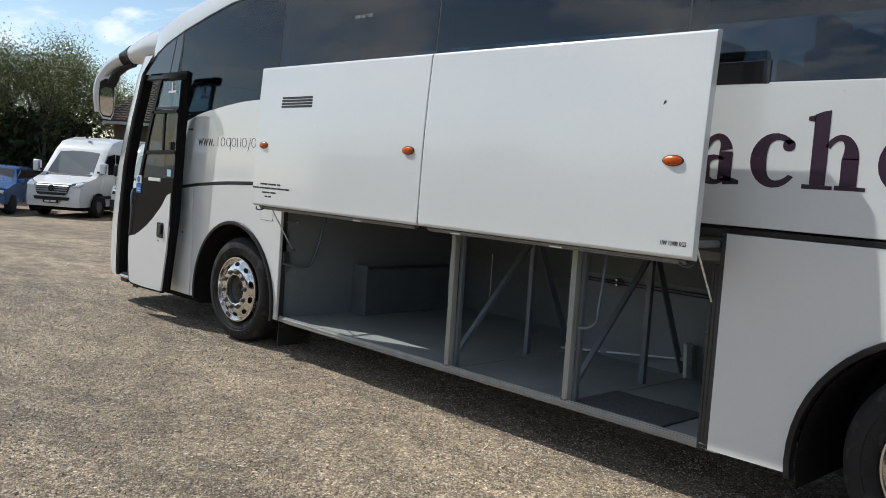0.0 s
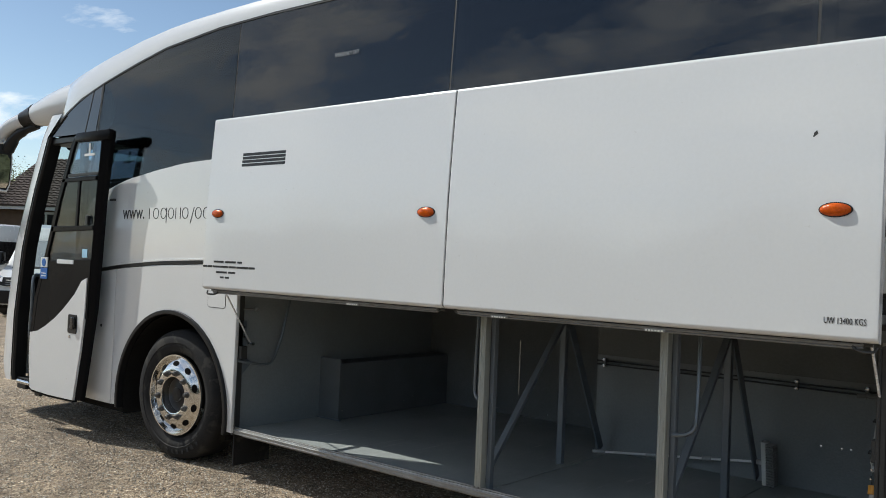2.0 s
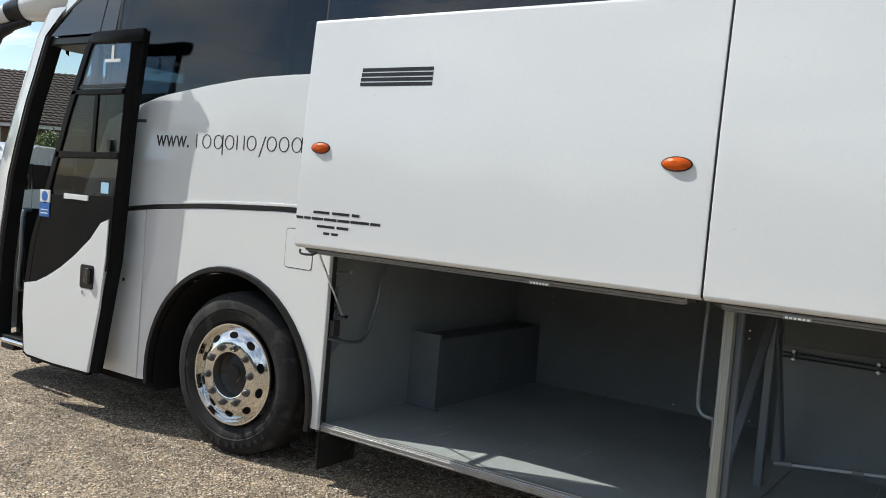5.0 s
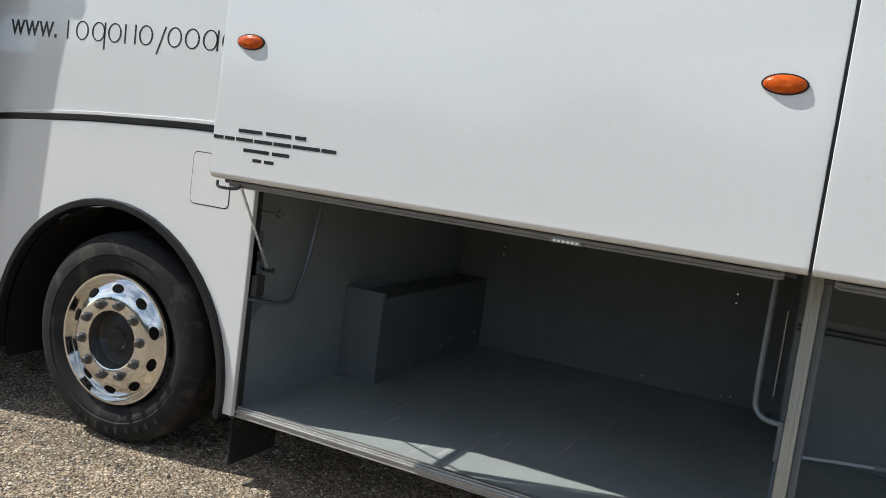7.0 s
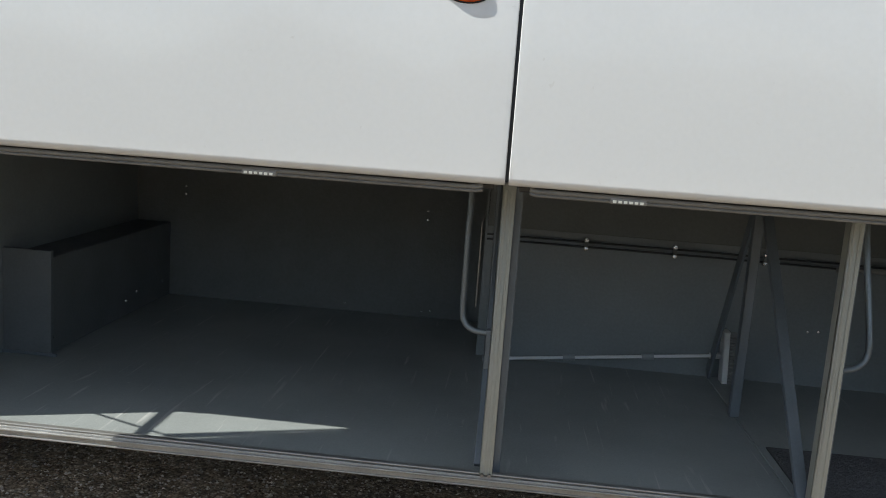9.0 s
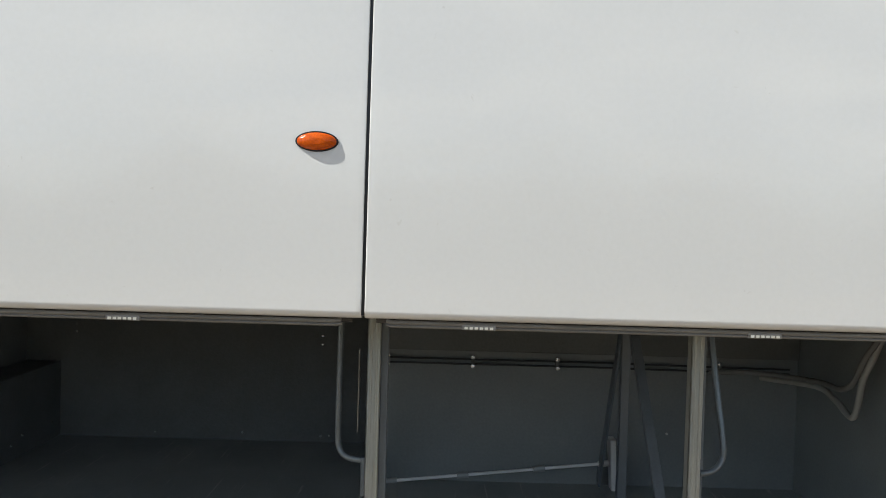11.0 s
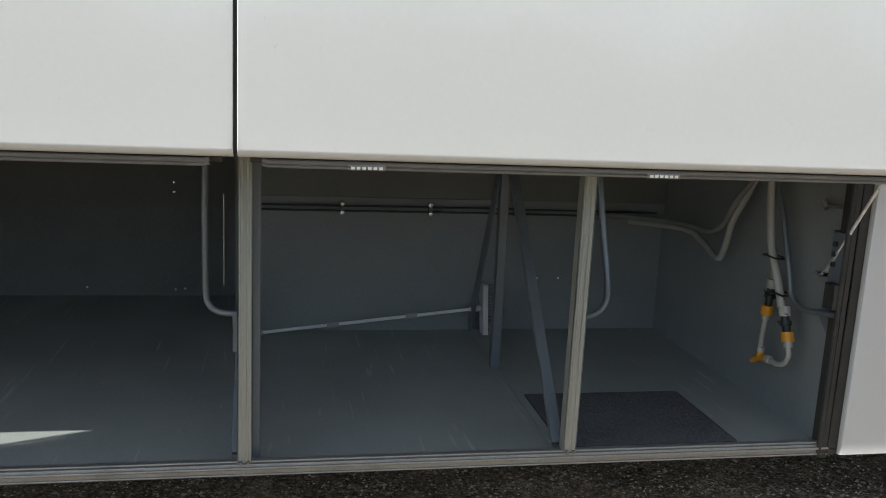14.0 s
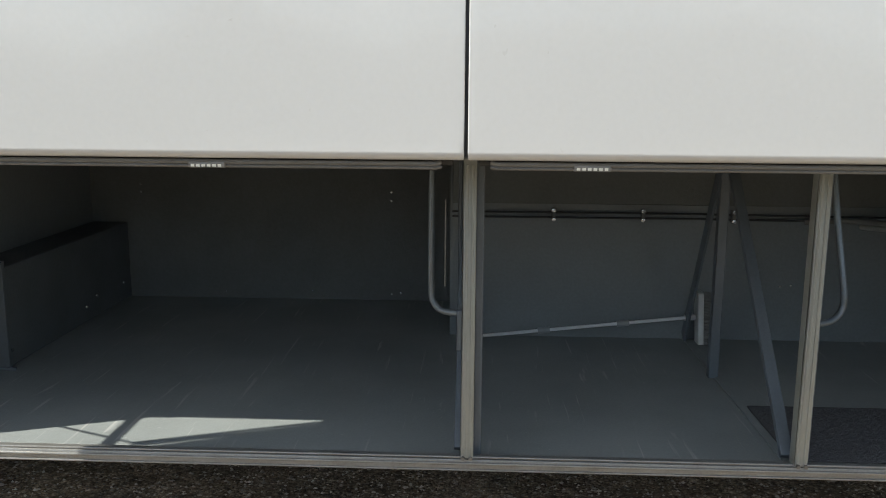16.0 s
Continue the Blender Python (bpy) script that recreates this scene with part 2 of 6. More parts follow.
TUBE = material("grey_steel_tube", (0.20, 0.23, 0.25), 0.32, 0.4, (0.12, 0.13, 0.14), 9, 160, 0.5)
HOSE = material("grey_hose", (0.26, 0.26, 0.25), 0.55, 0, (0.17, 0.17, 0.16), 12, 160, 0.6, 0.1, 200)
YELLOW = material("yellow_plastic", (0.72, 0.33, 0.02), 0.38, 0, (0.55, 0.24, 0.02), 20, 200, 0.5)
AMBER = material("amber_lens", (0.70, 0.115, 0.002), 0.15, 0, (0.33, 0.034, 0.001), 34, 140, 0.8, 0.15, 220, coat=0.15, spec=0.3)
INK = material("black_lettering", (0.012, 0.012, 0.014), 0.35, 0, (0.02, 0.02, 0.02), 20, 200, 0.4)
PLUM = material("dark_plum_lettering", (0.028, 0.010, 0.024), 0.3, 0, (0.04, 0.014, 0.034), 3, 100, 0.6, coat=0.3)
WINDOW = glass("privacy_glass", (0.20, 0.22, 0.25), 0.012, 1.75)
DOORGLASS = glass("door_glass", (0.30, 0.33, 0.34), 0.01, 1.4)
BLUEGLASS = glass("blue_film_glass", (0.62, 0.76, 0.90), 0.03, 1.7)
SCREENGLASS = glass("windscreen_glass", (0.72, 0.78, 0.76), 0.01, 1.3)
FARGLASS = glass("far_side_glass", (0.88, 0.95, 0.95), 0.01, 1.3)
FRONTGLASS = glass("clear_tinted_glass", (0.25, 0.31, 0.34), 0.012, 1.6)
LEDMAT = material("led_lens", (0.30, 0.30, 0.29), 0.3, 0, (0.24, 0.24, 0.23), 30, 200, 0.4)
LIT = material("lit_diode", (0.6, 0.6, 0.57), 0.3)
LIT.node_tree.nodes["Principled BSDF"].inputs["Emission Color"].default_value = (1.0, 0.98, 0.85, 1)
LIT.node_tree.nodes["Principled BSDF"].inputs["Emission Strength"].default_value = 0.22
FABRIC = material("seat_fabric", (0.035, 0.035, 0.05), 0.9, 0, (0.06, 0.05, 0.07), 12, 220, 0.7, 0.3, 300)
CABIN = material("cabin_lining", (0.075, 0.072, 0.07), 0.8, 0, (0.05, 0.05, 0.05), 4, 90, 0.5, 0.1, 120)
BLUE = material("blue_sticker", (0.02, 0.12, 0.42), 0.35, 0, (0.03, 0.15, 0.45), 20, 90, 0.4)
PALEBLUE = material("pale_blue_sticker", (0.36, 0.62, 0.80), 0.35, 0, (0.45, 0.68, 0.82), 20, 90, 0.5)
WHITEPLAS = material("white_sticker", (0.75, 0.75, 0.73), 0.4, 0, (0.65, 0.65, 0.62), 20, 90, 0.4)
MAT = material("coir_mat", (0.07, 0.07, 0.072), 0.95, 0, (0.19, 0.19, 0.19), 140, 420, 0.9, 0.9, 260)


def ground_material():
    """Worn tarmac dressed with centimetre stones, dusty in places and rubbed darker along the tracks."""
    m = bpy.data.materials.new("gravelled_tarmac")
    m.use_nodes = True
    nt = m.node_tree
    bs = nt.nodes["Principled BSDF"]
    tc = nt.nodes.new("ShaderNodeTexCoord")

    def noise_at(scale, detail, stretch=(1, 1, 1)):
        mp = nt.nodes.new("ShaderNodeMapping")
        mp.inputs["Scale"].default_value = stretch
        nt.links.new(tc.outputs["Object"], mp.inputs[0])
        n = nt.nodes.new("ShaderNodeTexNoise")
        n.inputs["Scale"].default_value, n.inputs["Detail"].default_value = scale, detail
        nt.links.new(mp.outputs[0], n.inputs["Vector"])
        return n

    def ramp(src, a, ca, b, cb):
        r = nt.nodes.new("ShaderNodeValToRGB")
        r.color_ramp.elements[0].position, r.color_ramp.elements[0].color = a, (*ca, 1)
        r.color_ramp.elements[1].position, r.color_ramp.elements[1].color = b, (*cb, 1)
        nt.links.new(src, r.inputs[0])
        return r

    def mix(kind, fac, a, b):
        n = nt.nodes.new("ShaderNodeMixRGB")
        n.blend_type = kind
        if isinstance(fac, float):
            n.inputs[0].default_value = fac
        else:
            nt.links.new(fac, n.inputs[0])
        nt.links.new(a, n.inputs[1])
        nt.links.new(b, n.inputs[2])
        return n

    cells = []
    for scale in (48.0, 100.0):
        vo = nt.nodes.new("ShaderNodeTexVoronoi")
        vo.inputs["Scale"].default_value = scale
        nt.links.new(tc.outputs["Object"], vo.inputs["Vector"])
        sc = nt.nodes.new("ShaderNodeSeparateColor")
        nt.links.new(vo.outputs["Color"], sc.inputs[0])
        r = ramp(sc.outputs[0], 0.0, (0.17, 0.135, 0.10), 1.0, (0.98, 0.90, 0.75))
        e = r.color_ramp.elements.new(0.5)
        e.color = (0.50, 0.405, 0.29, 1)
        e = r.color_ramp.elements.new(0.85)
        e.color = (0.72, 0.61, 0.46, 1)
        # cell edges darkened: the shade between stones, put into the colour
        gap = ramp(vo.outputs["Distance"], 0.30, (1, 1, 1), 0.66, (0.45, 0.395, 0.34))
        cells.append((vo, mix("MULTIPLY", 0.85, r.outputs[0], gap.outputs[0])))
    which = ramp(noise_at(26.0, 2.0).outputs["Fac"], 0.45, (0, 0, 0), 0.56, (1, 1, 1))
    stones = mix("MIX", which.outputs[0], cells[0][1].outputs[0], cells[1][1].outputs[0])
    dustc = nt.nodes.new("ShaderNodeRGB")
    dustc.outputs[0].default_value = (0.52, 0.42, 0.295, 1)
    dusty = ramp(noise_at(3.0, 9.0).outputs["Fac"], 0.45, (0, 0, 0), 0.75, (0.35, 0.35, 0.35))
    dust = mix("MIX", dusty.outputs[0], stones.outputs[0], dustc.outputs[0])
    tracks = ramp(noise_at(0.55, 8.0, (0.35, 1.2, 1)).outputs["Fac"], 0.36, (0.66, 0.645, 0.64), 0.62, (1.08, 1.06, 1.02))
    worn = mix("MULTIPLY", 0.85, dust.outputs[0], tracks.outputs[0])
    patches = ramp(noise_at(2.6, 10.0, (0.7, 1.3, 1)).outputs["Fac"], 0.38, (0.62, 0.60, 0.58), 0.60, (1.12, 1.10, 1.07))
    clumps = ramp(noise_at(11.0, 8.0).outputs["Fac"], 0.36, (0.72, 0.70, 0.68), 0.62, (1.14, 1.12, 1.10))
    mottled = mix("MULTIPLY", 0.8, worn.outputs[0], patches.outputs[0])
    out = mix("MULTIPLY", 0.8, mottled.outputs[0], clumps.outputs[0])
    nt.links.new(out.outputs[0], bs.inputs["Base Color"])
    bs.inputs["Roughness"].default_value = 0.82
    hm = nt.nodes.new("ShaderNodeMath"); hm.operation = "ADD"
    nt.links.new(cells[0][0].outputs["Distance"], hm.inputs[0])
    nt.links.new(cells[1][0].outputs["Distance"], hm.inputs[1])
    inv = nt.nodes.new("ShaderNodeMath"); inv.operation = "SUBTRACT"; inv.inputs[0].default_value = 1.0
    nt.links.new(hm.outputs[0], inv.inputs[1])
    bp = nt.nodes.new("ShaderNodeBump")
    bp.inputs["Strength"].default_value, bp.inputs["Distance"].default_value = 1.0, 0.010
    nt.links.new(inv.outputs[0], bp.inputs["Height"])
    nt.links.new(bp.outputs[0], bs.inputs["Normal"])
    return m


def random_stone():
    m = bpy.data.materials.new("loose_stone")
    m.use_nodes = True
    nt = m.node_tree
    gi = nt.nodes.new("ShaderNodeNewGeometry")
    rp = nt.nodes.new("ShaderNodeValToRGB")
    rp.color_ramp.elements[0].color, rp.color_ramp.elements[1].color = (0.12, 0.095, 0.07, 1), (0.74, 0.67, 0.56, 1)
    nt.links.new(gi.outputs["Random Per Island"], rp.inputs[0])
    nt.links.new(rp.outputs[0], nt.nodes["Principled BSDF"].inputs["Base Color"])
    nt.nodes["Principled BSDF"].inputs["Roughness"].default_value = 0.85
    return m


def leaf_material(name, dark, light):
    m = bpy.data.materials.new(name)
    m.use_nodes = True
    nt = m.node_tree
    gi = nt.nodes.new("ShaderNodeNewGeometry")
    rp = nt.nodes.new("ShaderNodeValToRGB")
    rp.color_ramp.elements[0].color, rp.color_ramp.elements[1].color = (*dark, 1), (*light, 1)
    nt.links.new(gi.outputs["Random Per Island"], rp.inputs[0])
    bs = nt.nodes["Principled BSDF"]
    nt.links.new(rp.outputs[0], bs.inputs["Base Color"])
    bs.inputs["Roughness"].default_value = 0.6
    return m


GROUND = ground_material()
STONE = random_stone()
LEAF = leaf_material("spring_leaves", (0.072, 0.088, 0.03), (0.28, 0.31, 0.115))
# evergreen leaves; also the dark colour of the hedges' shaded cores
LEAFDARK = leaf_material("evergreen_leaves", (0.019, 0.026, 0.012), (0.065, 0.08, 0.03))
BARK = material("bark", (0.11, 0.09, 0.07), 0.9, 0, (0.06, 0.05, 0.04), 6, 60, 0.7, 0.5, 60)
VANPAINT = material("white_van_paint", (0.78, 0.78, 0.77), 0.25, 0, (0.68, 0.68, 0.66), 2, 60, 0.5, coat=0.5)
CARBLUE = material("blue_car_paint", (0.02, 0.085, 0.24), 0.25, 0.1, (0.015, 0.06, 0.18), 2, 80, 0.5, coat=0.6)
ROOFTILE = material("brown_roof_tile", (0.085, 0.058, 0.046), 0.85, 0, (0.05, 0.037, 0.031), 3, 40, 0.7, 0.2, 40)
BRICK = material("brown_brick", (0.17, 0.115, 0.075), 0.85, 0, (0.12, 0.08, 0.055), 5, 40, 0.7, 0.3, 40)
HOUSEWHITE = material("white_window_paint", (0.75, 0.75, 0.72), 0.4, 0, (0.65, 0.65, 0.62), 6, 60, 0.5)


# ---------------------------------------------------------------- mesh helpers
def part(name, bm, mat, parent=None, label="", smooth=False, flat=False):
    """Links a bmesh as one mesh object, under a thing or a part."""
    me = bpy.data.meshes.new(name)
    bmesh.ops.recalc_face_normals(bm, faces=bm.faces)
    bm.to_mesh(me)
    bm.free()
    me.materials.append(mat)
    if smooth:
        me.polygons.foreach_set("use_smooth", [True] * len(me.polygons))
        me.set_sharp_from_angle(angle=radians(38))
    ob = new(name, me)
    if smooth and (flat or any(len(p.vertices) > 6 for p in me.polygons)):
        wn = ob.modifiers.new("weighted", "WEIGHTED_NORMAL")
        wn.mode, wn.weight, wn.keep_sharp = "FACE_AREA", 100, True
    if parent:
        ob.parent = parent
        ob.matrix_parent_inverse = parent.matrix_world.inverted()
    if label:
        tagged(ob, label)
    return ob


def thing(name, x, y, z, label, category, group=""):
    ob = new(name)
    ob.location = (x, y, z)
    ob.empty_display_size = 0.2
    bpy.context.view_layer.update()
    return tagged(ob, label, category, group)


def box(bm, x0, x1, y0, y1, z0, z1):
    v = [bm.verts.new((x, y, z)) for z in (z0, z1) for y in (y0, y1) for x in (x0, x1)]
    for f in ((0, 1, 3, 2), (4, 5, 7, 6), (0, 1, 5, 4), (2, 3, 7, 6), (0, 2, 6, 4), (1, 3, 7, 5)):
        bm.faces.new([v[i] for i in f])
    return v


def boxes(*sizes, bevel=0.0, seg=2):
    bm = bmesh.new()
    for s in sizes:
        box(bm, *s)
    if bevel:
        bmesh.ops.bevel(bm, geom=bm.edges[:], offset=bevel, segments=seg, profile=0.5, affect="EDGES", clamp_overlap=True)
    return bm


def prism(pts, a, b, axis="y", bevel=0.0, bm=None):
    """A flat outline given thickness along an axis; pts are the other two coordinates in order."""
    bm = bm or bmesh.new()

    def at(p, h):
        return {"y": (p[0], h, p[1]), "x": (h, p[0], p[1]), "z": (p[0], p[1], h)}[axis]

    lo = [bm.verts.new(at(p, a)) for p in pts]
    hi = [bm.verts.new(at(p, b)) for p in pts]
    f1, f2 = bm.faces.new(lo), bm.faces.new(hi[::-1])
    n = len(pts)
    for i in range(n):
        bm.faces.new((lo[i], lo[(i + 1) % n], hi[(i + 1) % n], hi[i]))
    if bevel:
        bmesh.ops.recalc_face_normals(bm, faces=bm.faces)
        bmesh.ops.bevel(bm, geom=list(set(f1.edges) | set(f2.edges)), offset=bevel, segments=2, profile=0.5, affect="EDGES")
    return bm


def tube(pts, r, seg=8, bm=None, close=True):
    """A round bar swept along a line of points."""
    bm = bm or bmesh.new()
    pts = [Vector(p) for p in pts]
    rings = []
    side = None
    for i, p in enumerate(pts):
        d = (pts[min(i + 1, len(pts) - 1)] - pts[max(i - 1, 0)]).normalized()
        if side is None:
            side = d.orthogonal().normalized()
        side = (side - d * side.dot(d)).normalized()
        other = d.cross(side)
        rr = r[i] if isinstance(r, (list, tuple)) else r
        rings.append([bm.verts.new(p + rr * (math.cos(a) * side + math.sin(a) * other)) for a in (2 * math.pi * k / seg for k in range(seg))])
    for a, b in zip(rings, rings[1:]):
        for k in range(seg):
            bm.faces.new((a[k], a[(k + 1) % seg], b[(k + 1) % seg], b[k]))
    if close:
        bm.faces.new(rings[0][::-1])
        bm.faces.new(rings[-1])
    return bm


def smooth_line(pts, n=6):
    """A rounded way through points (Catmull-Rom)."""
    p = [Vector(q) for q in pts]
    p = [2 * p[0] - p[1]] + p + [2 * p[-1] - p[-2]]
    out = []
    for i in range(1, len(p) - 2):
        for k in range(n):
            t = k / n
            a, b, c, d = p[i - 1], p[i], p[i + 1], p[i + 2]
            out.append(0.5 * (2 * b + (c - a) * t + (2 * a - 5 * b + 4 * c - d) * t * t + (3 * b - a - 3 * c + d) * t ** 3))
    return out + [p[-2]]


def lathe(profile, cx, cy, cz, axis="y", seg=48, bm=None, close=False):
    """Turns a profile of (radius, height) round an axis through a point."""
    bm = bm or bmesh.new()
    rings = []
    for r, h in profile:
        ring = []
        for k in range(seg):
            a = 2 * math.pi * k / seg
            c, s = r * math.cos(a), r * math.sin(a)
            ring.append(bm.verts.new({"y": (cx + c, cy + h, cz + s), "z": (cx + c, cy + s, cz + h), "x": (cx + h, cy + c, cz + s)}[axis]))
        rings.append(ring)
    for a, b in zip(rings, rings[1:]):
        for k in range(seg):
            bm.faces.new((a[k], a[(k + 1) % seg], b[(k + 1) % seg], b[k]))
    if close:
        bm.faces.new(rings[0][::-1])
        bm.faces.new(rings[-1])
    return bm


def loft(rows, bm=None, closed=False):
    """A skin over rows of equally many points."""
    bm = bm or bmesh.new()
    vs = [[bm.verts.new(p) for p in row] for row in rows]
    for a, b in zip(vs, vs[1:]):
        n = len(a)
        for k in range(n if closed else n - 1):
            bm.faces.new((a[k], a[(k + 1) % n], b[(k + 1) % n], b[k]))
    return bm


def lerp(table, x):
    """Straight-line reading of a table of (x, value) rows."""
    if x <= table[0][0]:
        return table[0][1]
    for (a, u), (b, v) in zip(table, table[1:]):
        if x <= b:
            return u + (v - u) * (x - a) / (b - a)
    return table[-1][1]


def rounded_rect(x0, x1, z0, z1, r, n=4):
    out = []
    for cx, cz, a0 in ((x1 - r, z1 - r, 0), (x0 + r, z1 - r, 90), (x0 + r, z0 + r, 180), (x1 - r, z0 + r, 270)):
        for k in range(n + 1):
            a = radians(a0 + 90 * k / n)
            out.append((cx + r * math.cos(a), cz + r * math.sin(a)))
    return out


def lettering(text, size, x, y, z, mat, parent, name="lettering", squeeze=1.0, label="", turn=(90, 0, 0), depth=0.0008):
    cu = bpy.data.curves.new(name, "FONT")
    cu.body, cu.size, cu.extrude = text, size, depth
    cu.resolution_u = 3
    tmp = new(name + "_tmp", cu)
    dg = bpy.context.evaluated_depsgraph_get()
    me = bpy.data.meshes.new_from_object(tmp.evaluated_get(dg))
    bpy.data.objects.remove(tmp)
    me.name = name
    me.transform(Matrix.Translation((x, y, z)) @ Euler([radians(a) for a in turn]).to_matrix().to_4x4() @ Matrix.Diagonal((squeeze, 1, 1, 1)))
    me.materials.clear()
    me.materials.append(mat)
    ob = new(name, me)
    ob.parent = parent
    ob.matrix_parent_inverse = parent.matrix_world.inverted()
    if label:
        tagged(ob, label)
    return ob


# ---------------------------------------------------------------- ground
def ground_height(x, y):
    fall = min(max((-x - 6.0) / 18.0, 0), 1)
    return -0.40 * fall * fall * (3 - 2 * fall)


def build_ground():
    bm = bmesh.new()
    xs = [-400, -150, -80, -50] + [-40 + i for i in range(0, 34)] + [-6 + i * 0.5 for i in range(0, 33)] + [14, 20, 40, 100, 400]
    ys = [-400, -120, -60, -30, -16] + [-8 + 0.5 * i for i in range(0, 25)] + [6 + i for i in range(0, 25)] + [45, 90, 200, 400]
    rows = []
    for x in xs:
        row = []
        for y in ys:
            near = -10 < x < 8 and -8 < y < -0.3
            dz = 0.012 * noise.noise((x * 0.6, y * 0.6, 0)) if near else 0
            row.append((x, y, ground_height(x, y) + dz))
        rows.append(row)
    ob = part("ground", loft(rows, bm), GROUND, smooth=True)
    return tagged(ob, "dusty brown gravelled tarmac yard", "ground", kind="structure")


def build_stones():
    rng = random.Random(5)
    verts, faces = [], []
    for i in range(46000):
        x, y = rng.uniform(-7.0, 3.0), -3.4 + 4.2 * rng.random() ** 0.75
        r = rng.uniform(0.003, 0.0085) * (1.5 if rng.random() < 0.06 else 1)
        b = len(verts)
        z = ground_height(x, y)
        if y < -0.3:
            z += 0.012 * noise.noise((x * 0.6, y * 0.6, 0))
        for dx, dy, dz in ((1, 0, 0), (0, 1, 0), (-1, 0, 0), (0, -1, 0), (0, 0, 1), (0, 0, -0.6)):
            k = r * rng.uniform(0.6, 1.3)
            verts.append((x + dx * k, y + dy * k, z + 0.3 * r + dz * k * 0.7))
        for f in ((0, 1, 4), (1, 2, 4), (2, 3, 4), (3, 0, 4), (1, 0, 5), (2, 1, 5), (3, 2, 5), (0, 3, 5)):
            faces.append([b + j for j in f])
    me = bpy.data.meshes.new("gravel")
    me.from_pydata(verts, [], faces)
    me.materials.append(STONE)
    return tagged(new("gravel", me), "loose brown and grey stones strewn over the yard", "gravel", kind="stuff")


ground = build_ground()
gravel = build_stones()

# ---------------------------------------------------------------- the coach
SIDE = -0.035          # outer face of the coach's side
FAR = 2.465            # outer face of the other side
REAR = 6.85
coach = thing("coach", 0, 1.2, 0, "white single-deck touring coach with raised luggage doors", "coach")

BELT = [(-4.7, 1.335), (-4.07, 1.382), (-3.63, 1.434), (-3.1, 1.475), (-2.5, 1.5), (-2.0, 1.503), (1.9, 1.503), (2.0, 1.483), (7, 1.483)]
WAIST = [(-4.75, 1.80), (-4.4, 1.90), (-4.02, 2.03), (-3.62, 2.136), (-3.16, 2.20), (-2.81, 2.237), (-2.44, 2.25), (-1.5, 2.245), (1.5, 2.225), (7, 2.225)]
TOP = [(-4.99, 2.566), (-4.75, 2.75), (-4.48, 2.877), (-4.1, 2.985), (-3.6, 3.095), (-3.2, 3.17), (-2.5, 3.232), (-1.9, 3.248), (0, 3.245), (7, 3.245)]
ROOF = [(-5.45, 2.76), (-5.25, 2.93), (-5.0, 3.06), (-4.83, 3.11), (-4.5, 3.175), (-4.19, 3.24), (-3.61, 3.33), (-3.03, 3.385), (-2.23, 3.402), (0, 3.398), (7, 3.398)]
ARCHES = (-2.888, 3.18)
ARCH_A, ARCH_B, ARCH_Z = 0.70, 0.70, 0.40


def arch_points(cx, grow=0.0, z0=0.32, n=28):
    a, b = ARCH_A + grow, ARCH_B + grow
    low = math.asin((z0 - ARCH_Z) / b)
    return [(cx - a * math.cos(t), ARCH_Z + b * math.sin(t)) for t in (low + (math.pi - 2 * low) * k / n for k in range(n + 1))]


def side_lean(z):
    """The glass leans in a little above the waist."""
    return SIDE + 0.055 * max(0, (z - 2.25)) / 1.0


def skin(pts, thick=0.03, bevel=0.008, off=0.0):
    return prism(pts, SIDE + off, SIDE + off + thick, "y", bevel)


